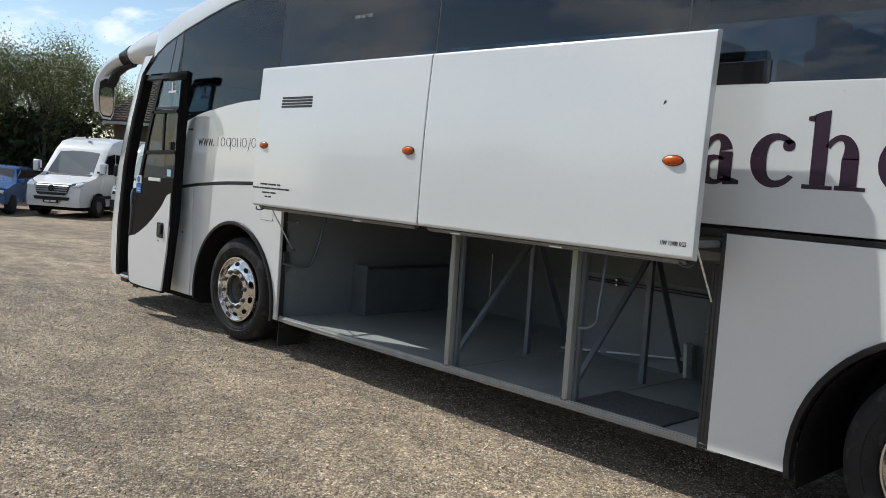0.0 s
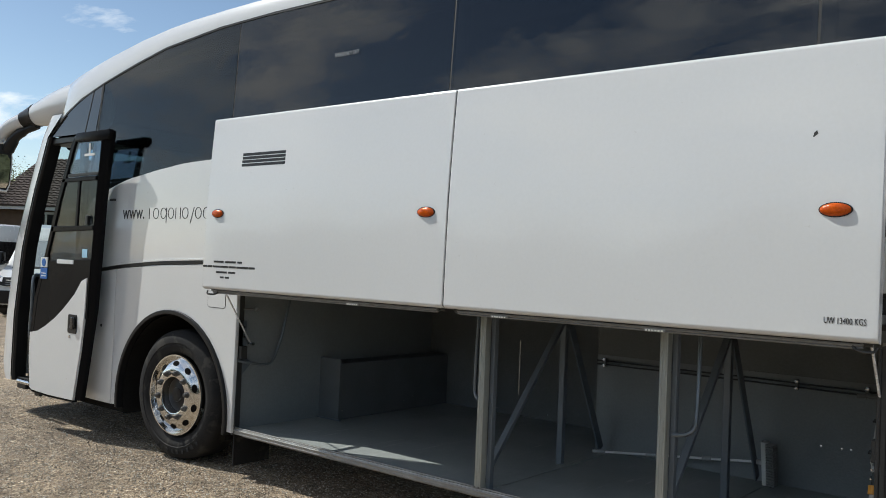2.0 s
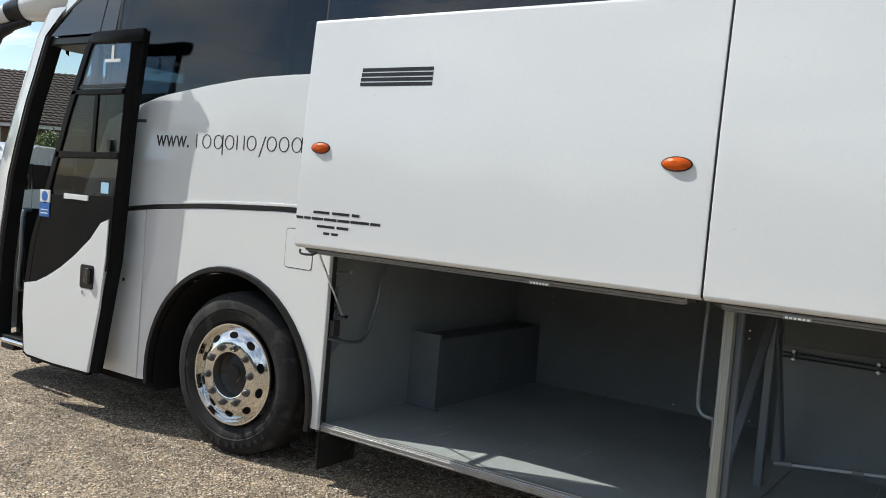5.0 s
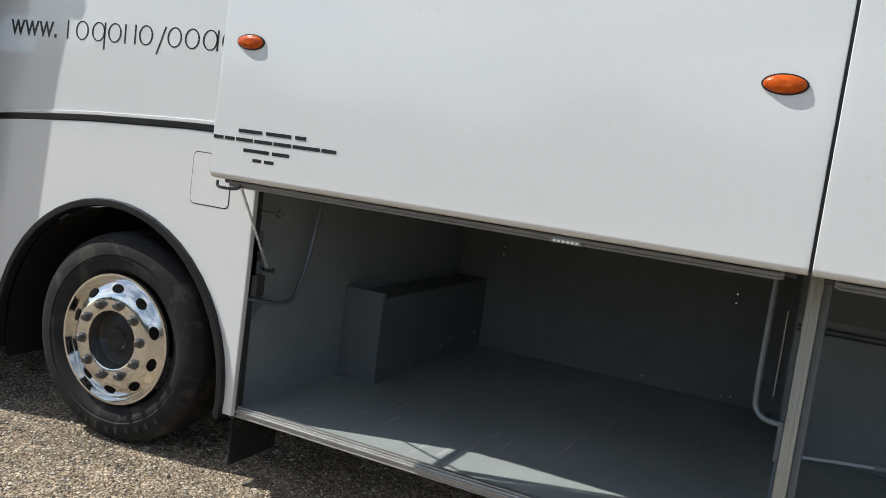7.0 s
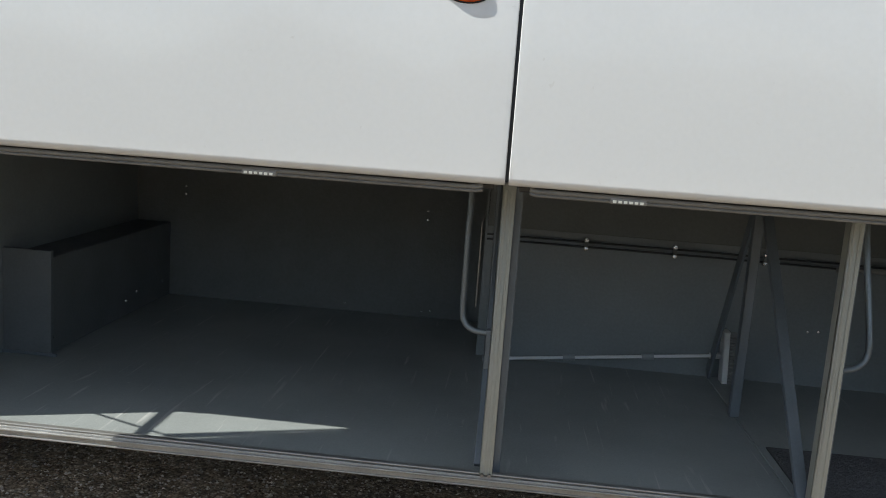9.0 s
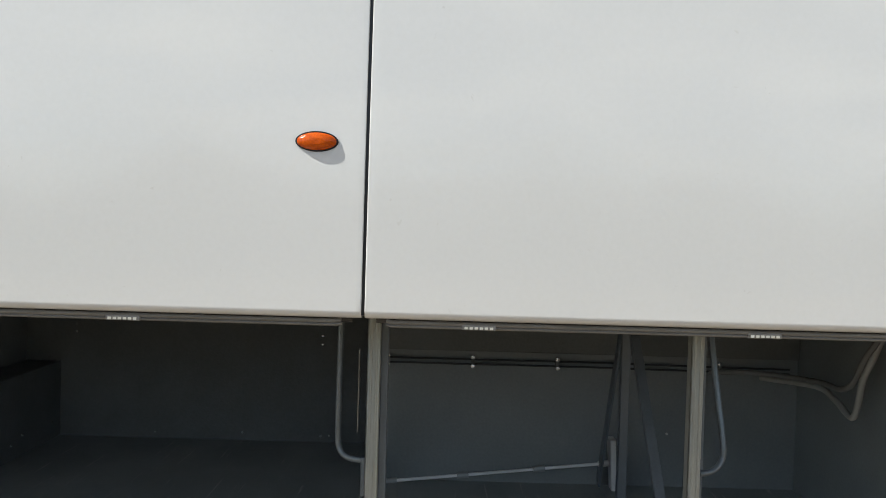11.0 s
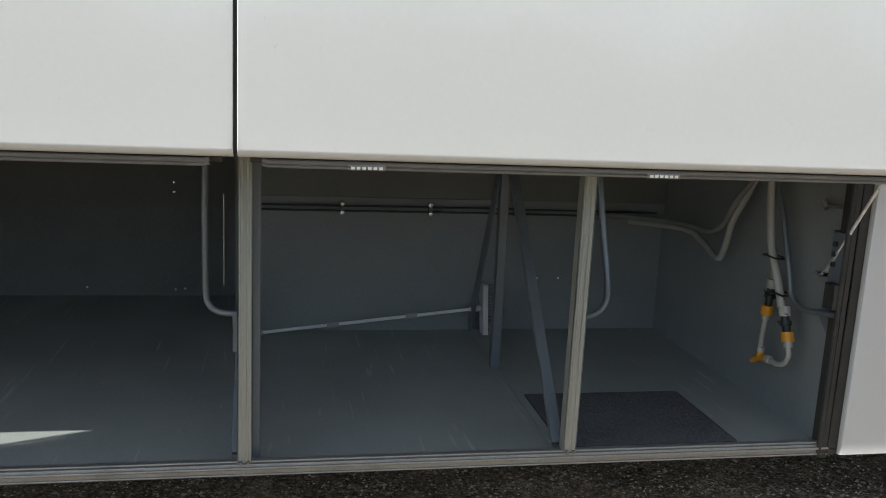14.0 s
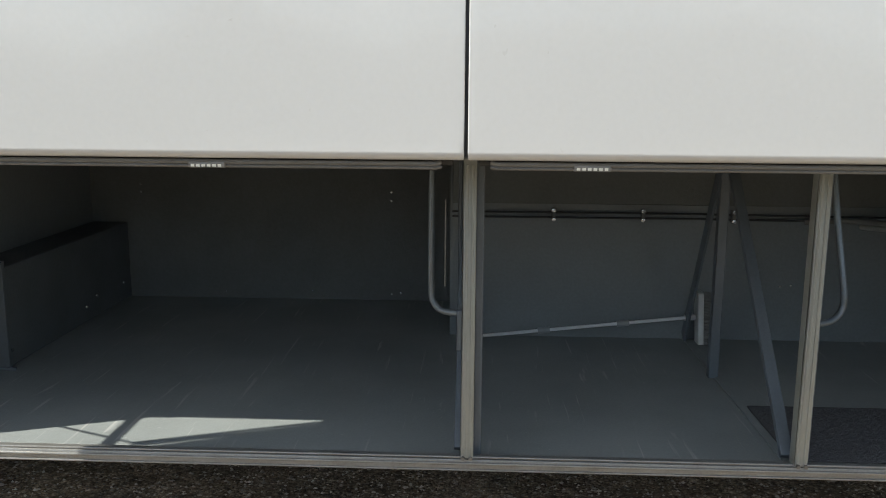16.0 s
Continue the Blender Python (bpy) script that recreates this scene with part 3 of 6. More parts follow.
def build_side():
    # lower panel with the front wheel arch
    x0, x1 = -3.705, -2.105
    xs = [x1 + (x0 - x1) * k / 12 for k in range(13)]
    pts = [(x0, 0.31)] + arch_points(ARCHES[0]) + [(x1 - 0.01, 0.32), (x1, 1.0)] + [(x, lerp(BELT, x) - 0.014) for x in xs]
    part("front_wheel_panel", skin(pts), PAINT, coach, smooth=True)
    # narrow panel between the entrance and the wheel, running on behind the open door leaf
    pts = [(-4.46, 0.31), (-3.712, 0.31)] + [(x, lerp(BELT, x) - 0.014) for x in (-3.712, -4.0, -4.3, -4.47)]
    part("entrance_side_panel", skin(pts), PAINT, coach, smooth=True)
    part("screw_cap", lathe([(0.0, -0.006), (0.011, -0.005), (0.012, 0.0)], -3.90, SIDE, 0.935, seg=12), INK, coach)
    # side panel under the windows, the whole length
    lo = [-4.46 + (4.46 - 2.0) * k / 14 for k in range(15)] + [REAR]
    hi = [REAR] + [-2.0 - (4.17 - 2.0) * k / 18 for k in range(19)]
    pts = [(x, lerp(BELT, x) + 0.014) for x in lo] + [(x, lerp(WAIST, x)) for x in hi]
    part("waist_panel", skin(pts), PAINT, coach, smooth=True)
    # rear lower panel with the rear wheel arch, then the tail
    pts = [(2.036, 0.32)] + arch_points(ARCHES[1]) + [(4.3, 0.32), (REAR, 0.36), (REAR, 1.468), (2.036, 1.468)]
    part("rear_lower_panel", skin(pts), PAINT, coach, smooth=True)
    # black belt moulding at the front and the rear
    for a, b, name in ((-4.46, -2.05, "belt_moulding"), (2.05, REAR, "belt_moulding")):
        xs = [a + (b - a) * k / 16 for k in range(17)]
        pts = [(x, lerp(BELT, x) - 0.013) for x in xs] + [(x, lerp(BELT, x) + 0.013) for x in xs[::-1]]
        part(name, prism(pts, SIDE - 0.004, SIDE + 0.03, "y", 0.003), PLASTIC, coach)
    # chrome-less swage line just above the moulding
    xs = [-4.4 + (2.35) * k / 12 for k in range(13)]
    pts = [(x, lerp(BELT, x) + 0.013) for x in xs] + [(x, lerp(BELT, x) + 0.03) for x in xs[::-1]]
    part("swage_line", prism(pts, SIDE - 0.006, SIDE + 0.01, "y", 0.004), PAINT, coach, smooth=True)
    # filler flap: a thin dark outline and the flap
    part("filler_gap", prism(rounded_rect(-2.446, -2.234, 1.178, 1.400, 0.022), SIDE - 0.0008, SIDE + 0.004), SEAL, coach)
    part("filler_flap", prism(rounded_rect(-2.442, -2.238, 1.182, 1.396, 0.02), SIDE - 0.0025, SIDE + 0.004), PAINT, coach)
    for cx in ARCHES:
        inner, outer = arch_points(cx, -0.006, 0.30), arch_points(cx, 0.030, 0.30)
        bm = prism(inner + outer[::-1], SIDE - 0.022, SIDE + 0.035, "y", 0.010)
        part("wheel_arch_trim", bm, PLASTIC, coach, "glossy black wheel arch lip", smooth=True)
        ring = arch_points(cx, -0.012, 0.25)
        rows = [[(x, SIDE + 0.03, z) for x, z in ring], [(x, 0.62, z) for x, z in ring]]
        bm = loft(rows)
        bm.faces.new([bm.verts.new((x, 0.62, z)) for x, z in ring])
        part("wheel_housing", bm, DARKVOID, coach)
        part("mudguard", tube([(cx + 0.60, 0.05, 0.9), (cx + 0.64, 0.05, 0.6), (cx + 0.655, 0.05, 0.36)], 0.015, 6), PLASTIC, coach)


WZ = 0.492             # height of the wheel centres


def build_wheel(cx, rear):
    y0 = 0.0 if not rear else 0.0
    wheel = part("wheel", lathe([(0.487, 0.055), (0.491, 0.09), (0.491, 0.22), (0.487, 0.26), (0.44, 0.295), (0.3, 0.29), (0.29, 0.2)], cx, y0, WZ, seg=64), RUBBER, coach,
                 "black truck tyre with polished alloy wheel", smooth=True)
    side = [(0.30, 0.04), (0.315, 0.018), (0.33, 0.006), (0.36, -0.004), (0.375, -0.010), (0.385, -0.008), (0.39, -0.013), (0.42, -0.010), (0.452, 0.002),
            (0.474, 0.022), (0.481, 0.028), (0.487, 0.055)]
    tyre = part("tyre", lathe(side, cx, y0, WZ, seg=72), RUBBER, wheel, smooth=True)
    # raised maker's blocks on the sidewall
    for k in range(9):
        a = radians(245 + 8.2 * k)
        bm = bmesh.new()
        vs = box(bm, 0.41, 0.437, -0.0125, -0.006, -0.010, 0.010 if k % 3 else 0.016)
        bmesh.ops.transform(bm, matrix=Matrix.Translation((cx, y0, WZ)) @ Matrix.Rotation(-a, 4, "Y"), verts=vs)
        part("sidewall_marking", bm, RUBBER, tyre)
    if not rear:
        prof = [(0.305, 0.0), (0.302, -0.012), (0.292, -0.012), (0.286, 0.004), (0.278, 0.016), (0.262, 0.010), (0.245, -0.004), (0.21, -0.022), (0.19, -0.028),
                (0.145, -0.03), (0.135, -0.026), (0.13, 0.0), (0.125, 0.03)]
    else:
        prof = [(0.305, 0.0), (0.302, -0.012), (0.292, -0.012), (0.284, 0.012), (0.276, 0.05), (0.262, 0.09), (0.25, 0.12), (0.2, 0.14), (0.15, 0.12), (0.13, 0.11), (0.125, 0.13)]
    rim = part("rim", lathe(prof, cx, y0, WZ, seg=72), ALLOY, wheel, smooth=True)
    dy = 0.0 if not rear else 0.135
    # ventilation holes: dark ovals laid on the rim, their inner shade painted
    for k in range(10):
        a = 2 * math.pi * (k + 0.5) / 10
        px, pz = cx + 0.237 * math.cos(a), WZ + 0.237 * math.sin(a)
        bm = bmesh.new()
        ring = []
        for j in range(14):
            t = 2 * math.pi * j / 14
            u, v = 0.019 * math.cos(t), 0.031 * math.sin(t)
            rr = 0.237 + u
            ring.append((cx + rr * math.cos(a) - v * math.sin(a), y0 + dy - 0.0112 - (0.237 - rr) * 0.50, WZ + rr * math.sin(a) + v * math.cos(a)))
        bm.faces.new([bm.verts.new(p) for p in ring])
        bmesh.ops.solidify(bm, geom=bm.faces[:], thickness=0.0015)
        part("rim_hole_shade", bm, DARKVOID, rim)
    # wheel nuts with caps
    for k in range(10):
        a = 2 * math.pi * k / 10 + 0.12
        px, pz = cx + 0.168 * math.cos(a), WZ + 0.168 * math.sin(a)
        bm = lathe([(0.0, -0.062), (0.010, -0.062), (0.013, -0.056), (0.0165, -0.052), (0.0175, -0.036), (0.024, -0.034), (0.024, -0.026)], px, y0 + dy, pz, seg=12)
        part("wheel_nut", bm, NUTSTEEL, rim, smooth=True)
    bm = lathe([(0.0, 0.0), (0.03, -0.002), (0.05, 0.002), (0.055, 0.012), (0.10, 0.02), (0.126, 0.03)], cx, y0 + dy, WZ, seg=40)
    part("hub", bm, PLASTIC, wheel, "dark recessed hub cap", smooth=True)
    if not rear:
        bpy.context.view_layer.update()
        pivot = Matrix.Translation((cx, 0.10, 0))
        wheel.matrix_world = pivot @ Matrix.Rotation(radians(4), 4, "Z") @ pivot.inverted()
    return wheel


def build_windows():
    splits = [-2.275, -0.285, 1.70, 3.69, 5.68, REAR]
    xs = [-4.1, -3.6, -3.2, -2.8, -2.281]
    pts = [(-4.235, 2.2), (-4.10, 2.985)] + [(x, lerp(TOP, x)) for x in xs[1:]] + [(x, lerp(WAIST, x)) for x in (-2.281, -2.44, -2.81, -3.16, -3.62, -4.02, -4.17)]

    def pane(p, name="window_pane", mat=None):
        bm = prism(p, 0.0, 0.012)
        for v in bm.verts:
            v.co.y += side_lean(v.co.z) + 0.004
        w = part(name, bm, mat or WINDOW, coach)
        w.visible_shadow = False
        return w

    pane(pts, mat=FRONTGLASS)
    for a, b in zip(splits, splits[1:]):
        pane([(a + 0.006, 2.228), (b - 0.006, 2.228), (b - 0.006, lerp(TOP, b)), (a + 0.006, lerp(TOP, a))])
    # dark joints between the panes, and their inner posts
    for a in splits[:-1]:
        bm = prism([(a - 0.006, 2.25), (a + 0.006, 2.25), (a + 0.006, lerp(TOP, a)), (a - 0.006, lerp(TOP, a))], 0, 0.02)
        for v in bm.verts:
            v.co.y += side_lean(v.co.z) + 0.007
        part("pane_joint", bm, SEAL, coach)
        part("window_post", boxes((a - 0.05, a + 0.05, 0.045, 0.10, 2.2, 3.3), bevel=0.01), CABIN, coach)
    # black quarter panel over the entrance with a joint in it
    q = [(-4.99, 2.566), (-4.75, 2.75), (-4.48, 2.877), (-4.112, 2.98), (-4.182, 2.566)]
    bm = prism(q, 0, 0.02)
    for v in bm.verts:
        v.co.y += side_lean(v.co.z) + 0.002
    part("quarter_panel", bm, GLOSSBLACK, coach, smooth=False)
    bm = prism([(-4.36, 2.566), (-4.352, 2.566), (-4.26, 2.938), (-4.268, 2.938)], 0, 0.006)
    for v in bm.verts:
        v.co.y += side_lean(v.co.z) - 0.001
    part("quarter_joint", bm, SEAL, coach)
    bm = prism([(-4.25, 1.95), (-4.22, 1.95), (-4.105, 2.98), (-4.135, 2.975)], 0, 0.012)
    for v in bm.verts:
        v.co.y += side_lean(v.co.z)
    part("window_seal", bm, SEAL, coach)
    # black edge under the roof and along the waist
    xs = [-4.99 + (4.99 - 2) * k / 20 for k in range(21)] + [REAR]
    bm = prism([(x, lerp(TOP, x) - 0.012) for x in xs] + [(x, lerp(TOP, x) + 0.01) for x in xs[::-1]], 0, 0.03)
    for v in bm.verts:
        v.co.y += side_lean(v.co.z) - 0.002
    part("roof_seal", bm, SEAL, coach)
    # a small black sticker box behind the glass near the rear, and the exit notice
    part("window_block", boxes((1.80, 2.19, SIDE - 0.001, SIDE + 0.012, 2.226, 2.345), bevel=0.004), GLOSSBLACK, coach, "black block on the lower edge of the glass")
    lettering("EMERGENCY EXIT", 0.036, -1.255, side_lean(2.86) - 0.0005, 2.848, GRIPGREY, coach, "exit_notice", 0.75)


def roof_section(x):
    lo, hi = lerp(TOP, x), lerp(ROOF, x)
    if x < -4.99:
        lo = 2.56
    y0 = side_lean(lo)
    h = hi - lo
    inset = 0.0 if x > -4.6 else 0.42 * ((-4.6 - x) / 0.85) ** 2
    half = [(y0 + inset - 0.004, lo), (y0 + inset - 0.006, lo + 0.25 * h), (y0 + inset + 0.008, lo + 0.55 * h), (y0 + inset + 0.035, lo + 0.8 * h),
            (y0 + inset + 0.085, hi - 0.03), (y0 + inset + 0.16, hi + 0.005), (y0 + inset + 0.30, hi + 0.035), (y0 + inset + 0.6, hi + 0.06), (1.215, hi + 0.07)]
    return [(x, y, z) for y, z in half] + [(x, 2.43 - y, z) for y, z in half[-2::-1]]


def build_shell():
    xs = [-5.45, -5.35, -5.25, -5.12, -4.99, -4.9, -4.75, -4.6, -4.48, -4.3, -4.1, -3.85, -3.6, -3.4, -3.2, -2.9, -2.5, -2.2, -1.9, -1, 0, 2, 4, 6, REAR]
    rows = [roof_section(x) for x in xs]
    bm = loft(rows)
    bm.faces.new([bm.verts.new(p) for p in rows[0]])
    part("roof", bm, PAINT, coach, "white curved coach roof", smooth=True)
    # far side, rear end, underside
    part("far_side_panel", boxes((-5.3, REAR, FAR - 0.03, FAR, 0.35, 2.2), bevel=0.01), PAINT, coach)
    part("far_cantrail", boxes((-5.0, REAR, FAR - 0.08, FAR - 0.03, 3.2, 3.36), bevel=0.01), PAINT, coach)
    for k in range(6):
        a = -4.1 + 1.99 * k
        part("far_window_post", boxes((a - 0.06, a + 0.06, FAR - 0.07, FAR - 0.015, 2.2, 3.25), bevel=0.01), CABIN, coach)
        w = part("far_window_pane", boxes((a + 0.07, min(a + 1.92, REAR), FAR - 0.045, FAR - 0.035, 2.21, 3.22)), FARGLASS, coach)
        w.visible_shadow = False
    part("rear_end", boxes((REAR - 0.02, REAR + 0.03, SIDE, FAR, 0.36, 3.3), bevel=0.02), PAINT, coach)
    # the middle piece is pale only to reflect light down under the bay
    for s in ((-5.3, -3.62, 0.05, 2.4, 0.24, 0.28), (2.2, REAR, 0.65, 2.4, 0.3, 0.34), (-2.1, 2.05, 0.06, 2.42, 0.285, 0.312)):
        part("underside", boxes(s), UNDERBOUNCE if s[0] == -2.1 else DARKVOID, coach)
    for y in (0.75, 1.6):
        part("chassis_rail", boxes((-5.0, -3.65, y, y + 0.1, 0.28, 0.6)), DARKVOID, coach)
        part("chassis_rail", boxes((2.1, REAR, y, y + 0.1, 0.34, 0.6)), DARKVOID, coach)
    part("mud_flap", boxes((-2.16, -2.145, 0.02, 0.34, 0.08, 0.305), bevel=0.004), RUBBER, coach, "black rubber mud flap")
    part("mud_flap", boxes((3.93, 3.945, 0.02, 0.6, 0.10, 0.42), bevel=0.004), RUBBER, coach, "black rubber mud flap")
    # cabin floor and a few seats
    part("cabin_floor", boxes((-3.55, REAR, 0.02, 2.42, 1.36, 1.40), (-5.3, -3.62, 0.9, 2.42, 0.85, 0.9)), CABIN, coach)
    part("cabin_lining", boxes((-4.1, REAR, 0.03, 0.06, 1.4, 2.22), (-4.2, REAR, FAR - 0.06, FAR - 0.035, 1.4, 2.2)), CABIN, coach)
    rows = [[(x + 0.02, y + (1.215 - y) * 0.05, z - 0.05) for _, y, z in roof_section(x)] for x in (-5.40, -5.25, -5.0, -4.75, -4.5, -4.2, -3.8, -3.4, -3.0, -2.5, -1.9, 0, REAR - 0.05)]
    part("headlining", loft(rows), HEADLINE, coach, smooth=True)
    part("front_locker", boxes((-5.12, -4.80, 0.14, 2.29, 2.56, 2.78), bevel=0.03), PLASTIC, coach)
    w = part("far_window_pane", boxes((-5.0, -4.20, FAR - 0.045, FAR - 0.035, 1.6, 2.98)), FARGLASS, coach)
    w.visible_shadow = False
    part("far_window_post", boxes((-4.22, -4.16, FAR - 0.07, FAR - 0.015, 1.5, 3.2), (-5.08, -5.0, FAR - 0.07, FAR - 0.015, 1.5, 3.0), bevel=0.01), CABIN, coach)
    part("luggage_rack", boxes((-3.6, REAR, 0.12, 0.55, 3.05, 3.12), (-3.6, REAR, 1.9, 2.32, 3.05, 3.12), bevel=0.02), CABIN, coach)
    seat_mesh = None
    for k in range(12):
        for y in (0.12, 0.57, 1.43, 1.88):
            x = -3.05 + 0.82 * k
            if seat_mesh is None:
                bm = boxes((0.0, 0.46, 0, 0.42, 1.78, 1.90), (0.40, 0.50, 0.0, 0.42, 1.85, 2.42), (0.42, 0.50, 0.05, 0.37, 2.40, 2.60), bevel=0.035, seg=3)
                seat = part("passenger_seat", bm, FABRIC, coach, "dark patterned coach seat", smooth=True)
                seat_mesh = seat.data
            else:
                seat = new("passenger_seat", seat_mesh)
                seat.parent = coach
                seat.matrix_parent_inverse = coach.matrix_world.inverted()
                tagged(seat, "dark patterned coach seat")
            seat.location = (x + 0, y, 0)
    bm = boxes((-4.35, -3.85, 1.55, 2.05, 1.35, 1.5), (-3.92, -3.80, 1.55, 2.05, 1.45, 2.25), (-3.9, -3.81, 1.62, 1.98, 2.25, 2.5), bevel=0.05, seg=3)
    part("driver_seat", bm, FABRIC, coach, smooth=True)
    part("modesty_panel", boxes((-3.60, -3.57, 0.1, 0.55, 1.0, 2.42), bevel=0.008), GLOSSBLACK, coach)
    part("grab_pole", tube([(-3.55, 0.95, 1.0), (-3.55, 0.95, 3.2)], 0.016, 8), STEEL, coach)


NOSE = [  # height, edge of the door opening, corner
    (0.30, -5.50, -5.71), (0.36, -5.505, -5.80), (0.46, -5.507, -5.84), (0.90, -5.50, -5.80), (1.2, -5.455, -5.745), (1.54, -5.40, -5.672), (1.8, -5.315, -5.56),
    (2.1, -5.205, -5.415), (2.3, -5.11, -5.315), (2.46, -5.04, -5.23), (2.566, -4.99, -5.17), (2.66, -4.87, -5.15), (2.76, -4.74, -5.12)]


def build_front():
    white, screen = [], []
    for z, xs, xc in NOSE:
        tip, cy = xc - 0.13, 1.215
        row = []
        for k in range(25):
            t = math.pi / 2 * k / 24
            c, s = math.cos(t) ** (2 / 4.2), math.sin(t) ** (2 / 3.4)
            row.append((xs + (tip - xs) * s, cy - (cy - SIDE) * c, z))
        row += [(x, 2.43 - y, zz) for x, y, zz in row[-2::-1]]
        white.append(row)
    bm = loft(white)
    bm.faces.ensure_lookup_table()
    n = len(white[0]) - 1
    hole = [bm.faces[i * n + k] for i in range(4, 11) for k in range(11, n - 11)]
    bmesh.ops.delete(bm, geom=hole, context="FACES")
    part("front_shell", bm, PAINT, coach, "white front corner and fascia", smooth=True)
    rows = [[(x - 0.006, y, z) for x, y, z in row[10:39]] for row in white[4:12]]
    w = part("windscreen", loft(rows), SCREENGLASS, coach, "clear raked windscreen", smooth=True)
    w.visible_shadow = False
    for rows in ([[(x + 0.014, y + 0.012, z) for x, y, z in row[1:12]] for row in white], [[(x + 0.014, y - 0.012, z) for x, y, z in row[37:48]] for row in white]):
        part("pillar_trim", loft(rows), CABIN, coach, smooth=True)
    # black inner return of the entrance along the corner
    ret = [[(xs + 0.002, SIDE + 0.006, z), (xs + 0.028, SIDE + 0.004, z), (xs + 0.045, SIDE + 0.02, z), (xs + 0.05, SIDE + 0.12, z)] for z, xs, xc in NOSE[:11]]
    part("entrance_edge", loft(ret), PLASTIC, coach, smooth=True)
    # entrance: steps, walls, grab rail, dashboard
    part("entrance_step", boxes((-5.44, -4.43, 0.0, 0.30, 0.30, 0.335), (-5.44, -4.43, 0.30, 0.58, 0.55, 0.585), (-5.44, -4.43, 0.58, 0.9, 0.80, 0.835), bevel=0.008), PLASTIC, coach)
    part("step_riser", boxes((-5.44, -4.43, 0.30, 0.32, 0.33, 0.56), (-5.44, -4.43, 0.58, 0.60, 0.58, 0.81)), PLASTIC, coach)
    part("step_bar", tube([(-5.31, SIDE - 0.01, 0.312), (-4.85, SIDE - 0.01, 0.312)], 0.022, 12), CHROME, coach, "bright step edge bar", smooth=True)
    part("step_bracket", boxes((-5.40, -5.22, -0.02, 0.08, 0.235, 0.29), bevel=0.01), PLASTIC, coach)
    for s in ((-4.43, -4.40, 0.0, 0.95, 0.28, 1.5), (-5.52, -5.46, 0.16, 0.95, 0.3, 1.3)):
        part("entrance_wall", boxes(s, bevel=0.006), PLASTIC, coach)
    part("dashboard", boxes((-5.55, -4.95, 0.95, 2.35, 0.9, 1.35), (-5.50, -5.02, 0.22, 0.95, 0.30, 1.18), bevel=0.05, seg=3), PLASTIC, coach, smooth=True)
    part("steering_wheel", lathe([(0.23, -0.015), (0.245, 0.0), (0.23, 0.015), (0.215, 0.0), (0.23, -0.015)], -4.75, 1.8, 1.45, axis="x", seg=28), PLASTIC, coach, smooth=True)
    part("grab_rail", tube(smooth_line([(-5.30, 0.10, 1.30), (-5.25, 0.02, 1.27), (-5.235, 0.01, 1.0), (-5.27, 0.02, 0.72), (-5.32, 0.10, 0.69)]), 0.016, 10), TUBE, coach, smooth=True)
    part("entrance_header", boxes((-5.03, -4.25, 0.0, 0.35, 2.50, 2.56), (-4.5, -4.40, 0.02, 0.06, 1.2, 2.5), bevel=0.01), PLASTIC, coach)


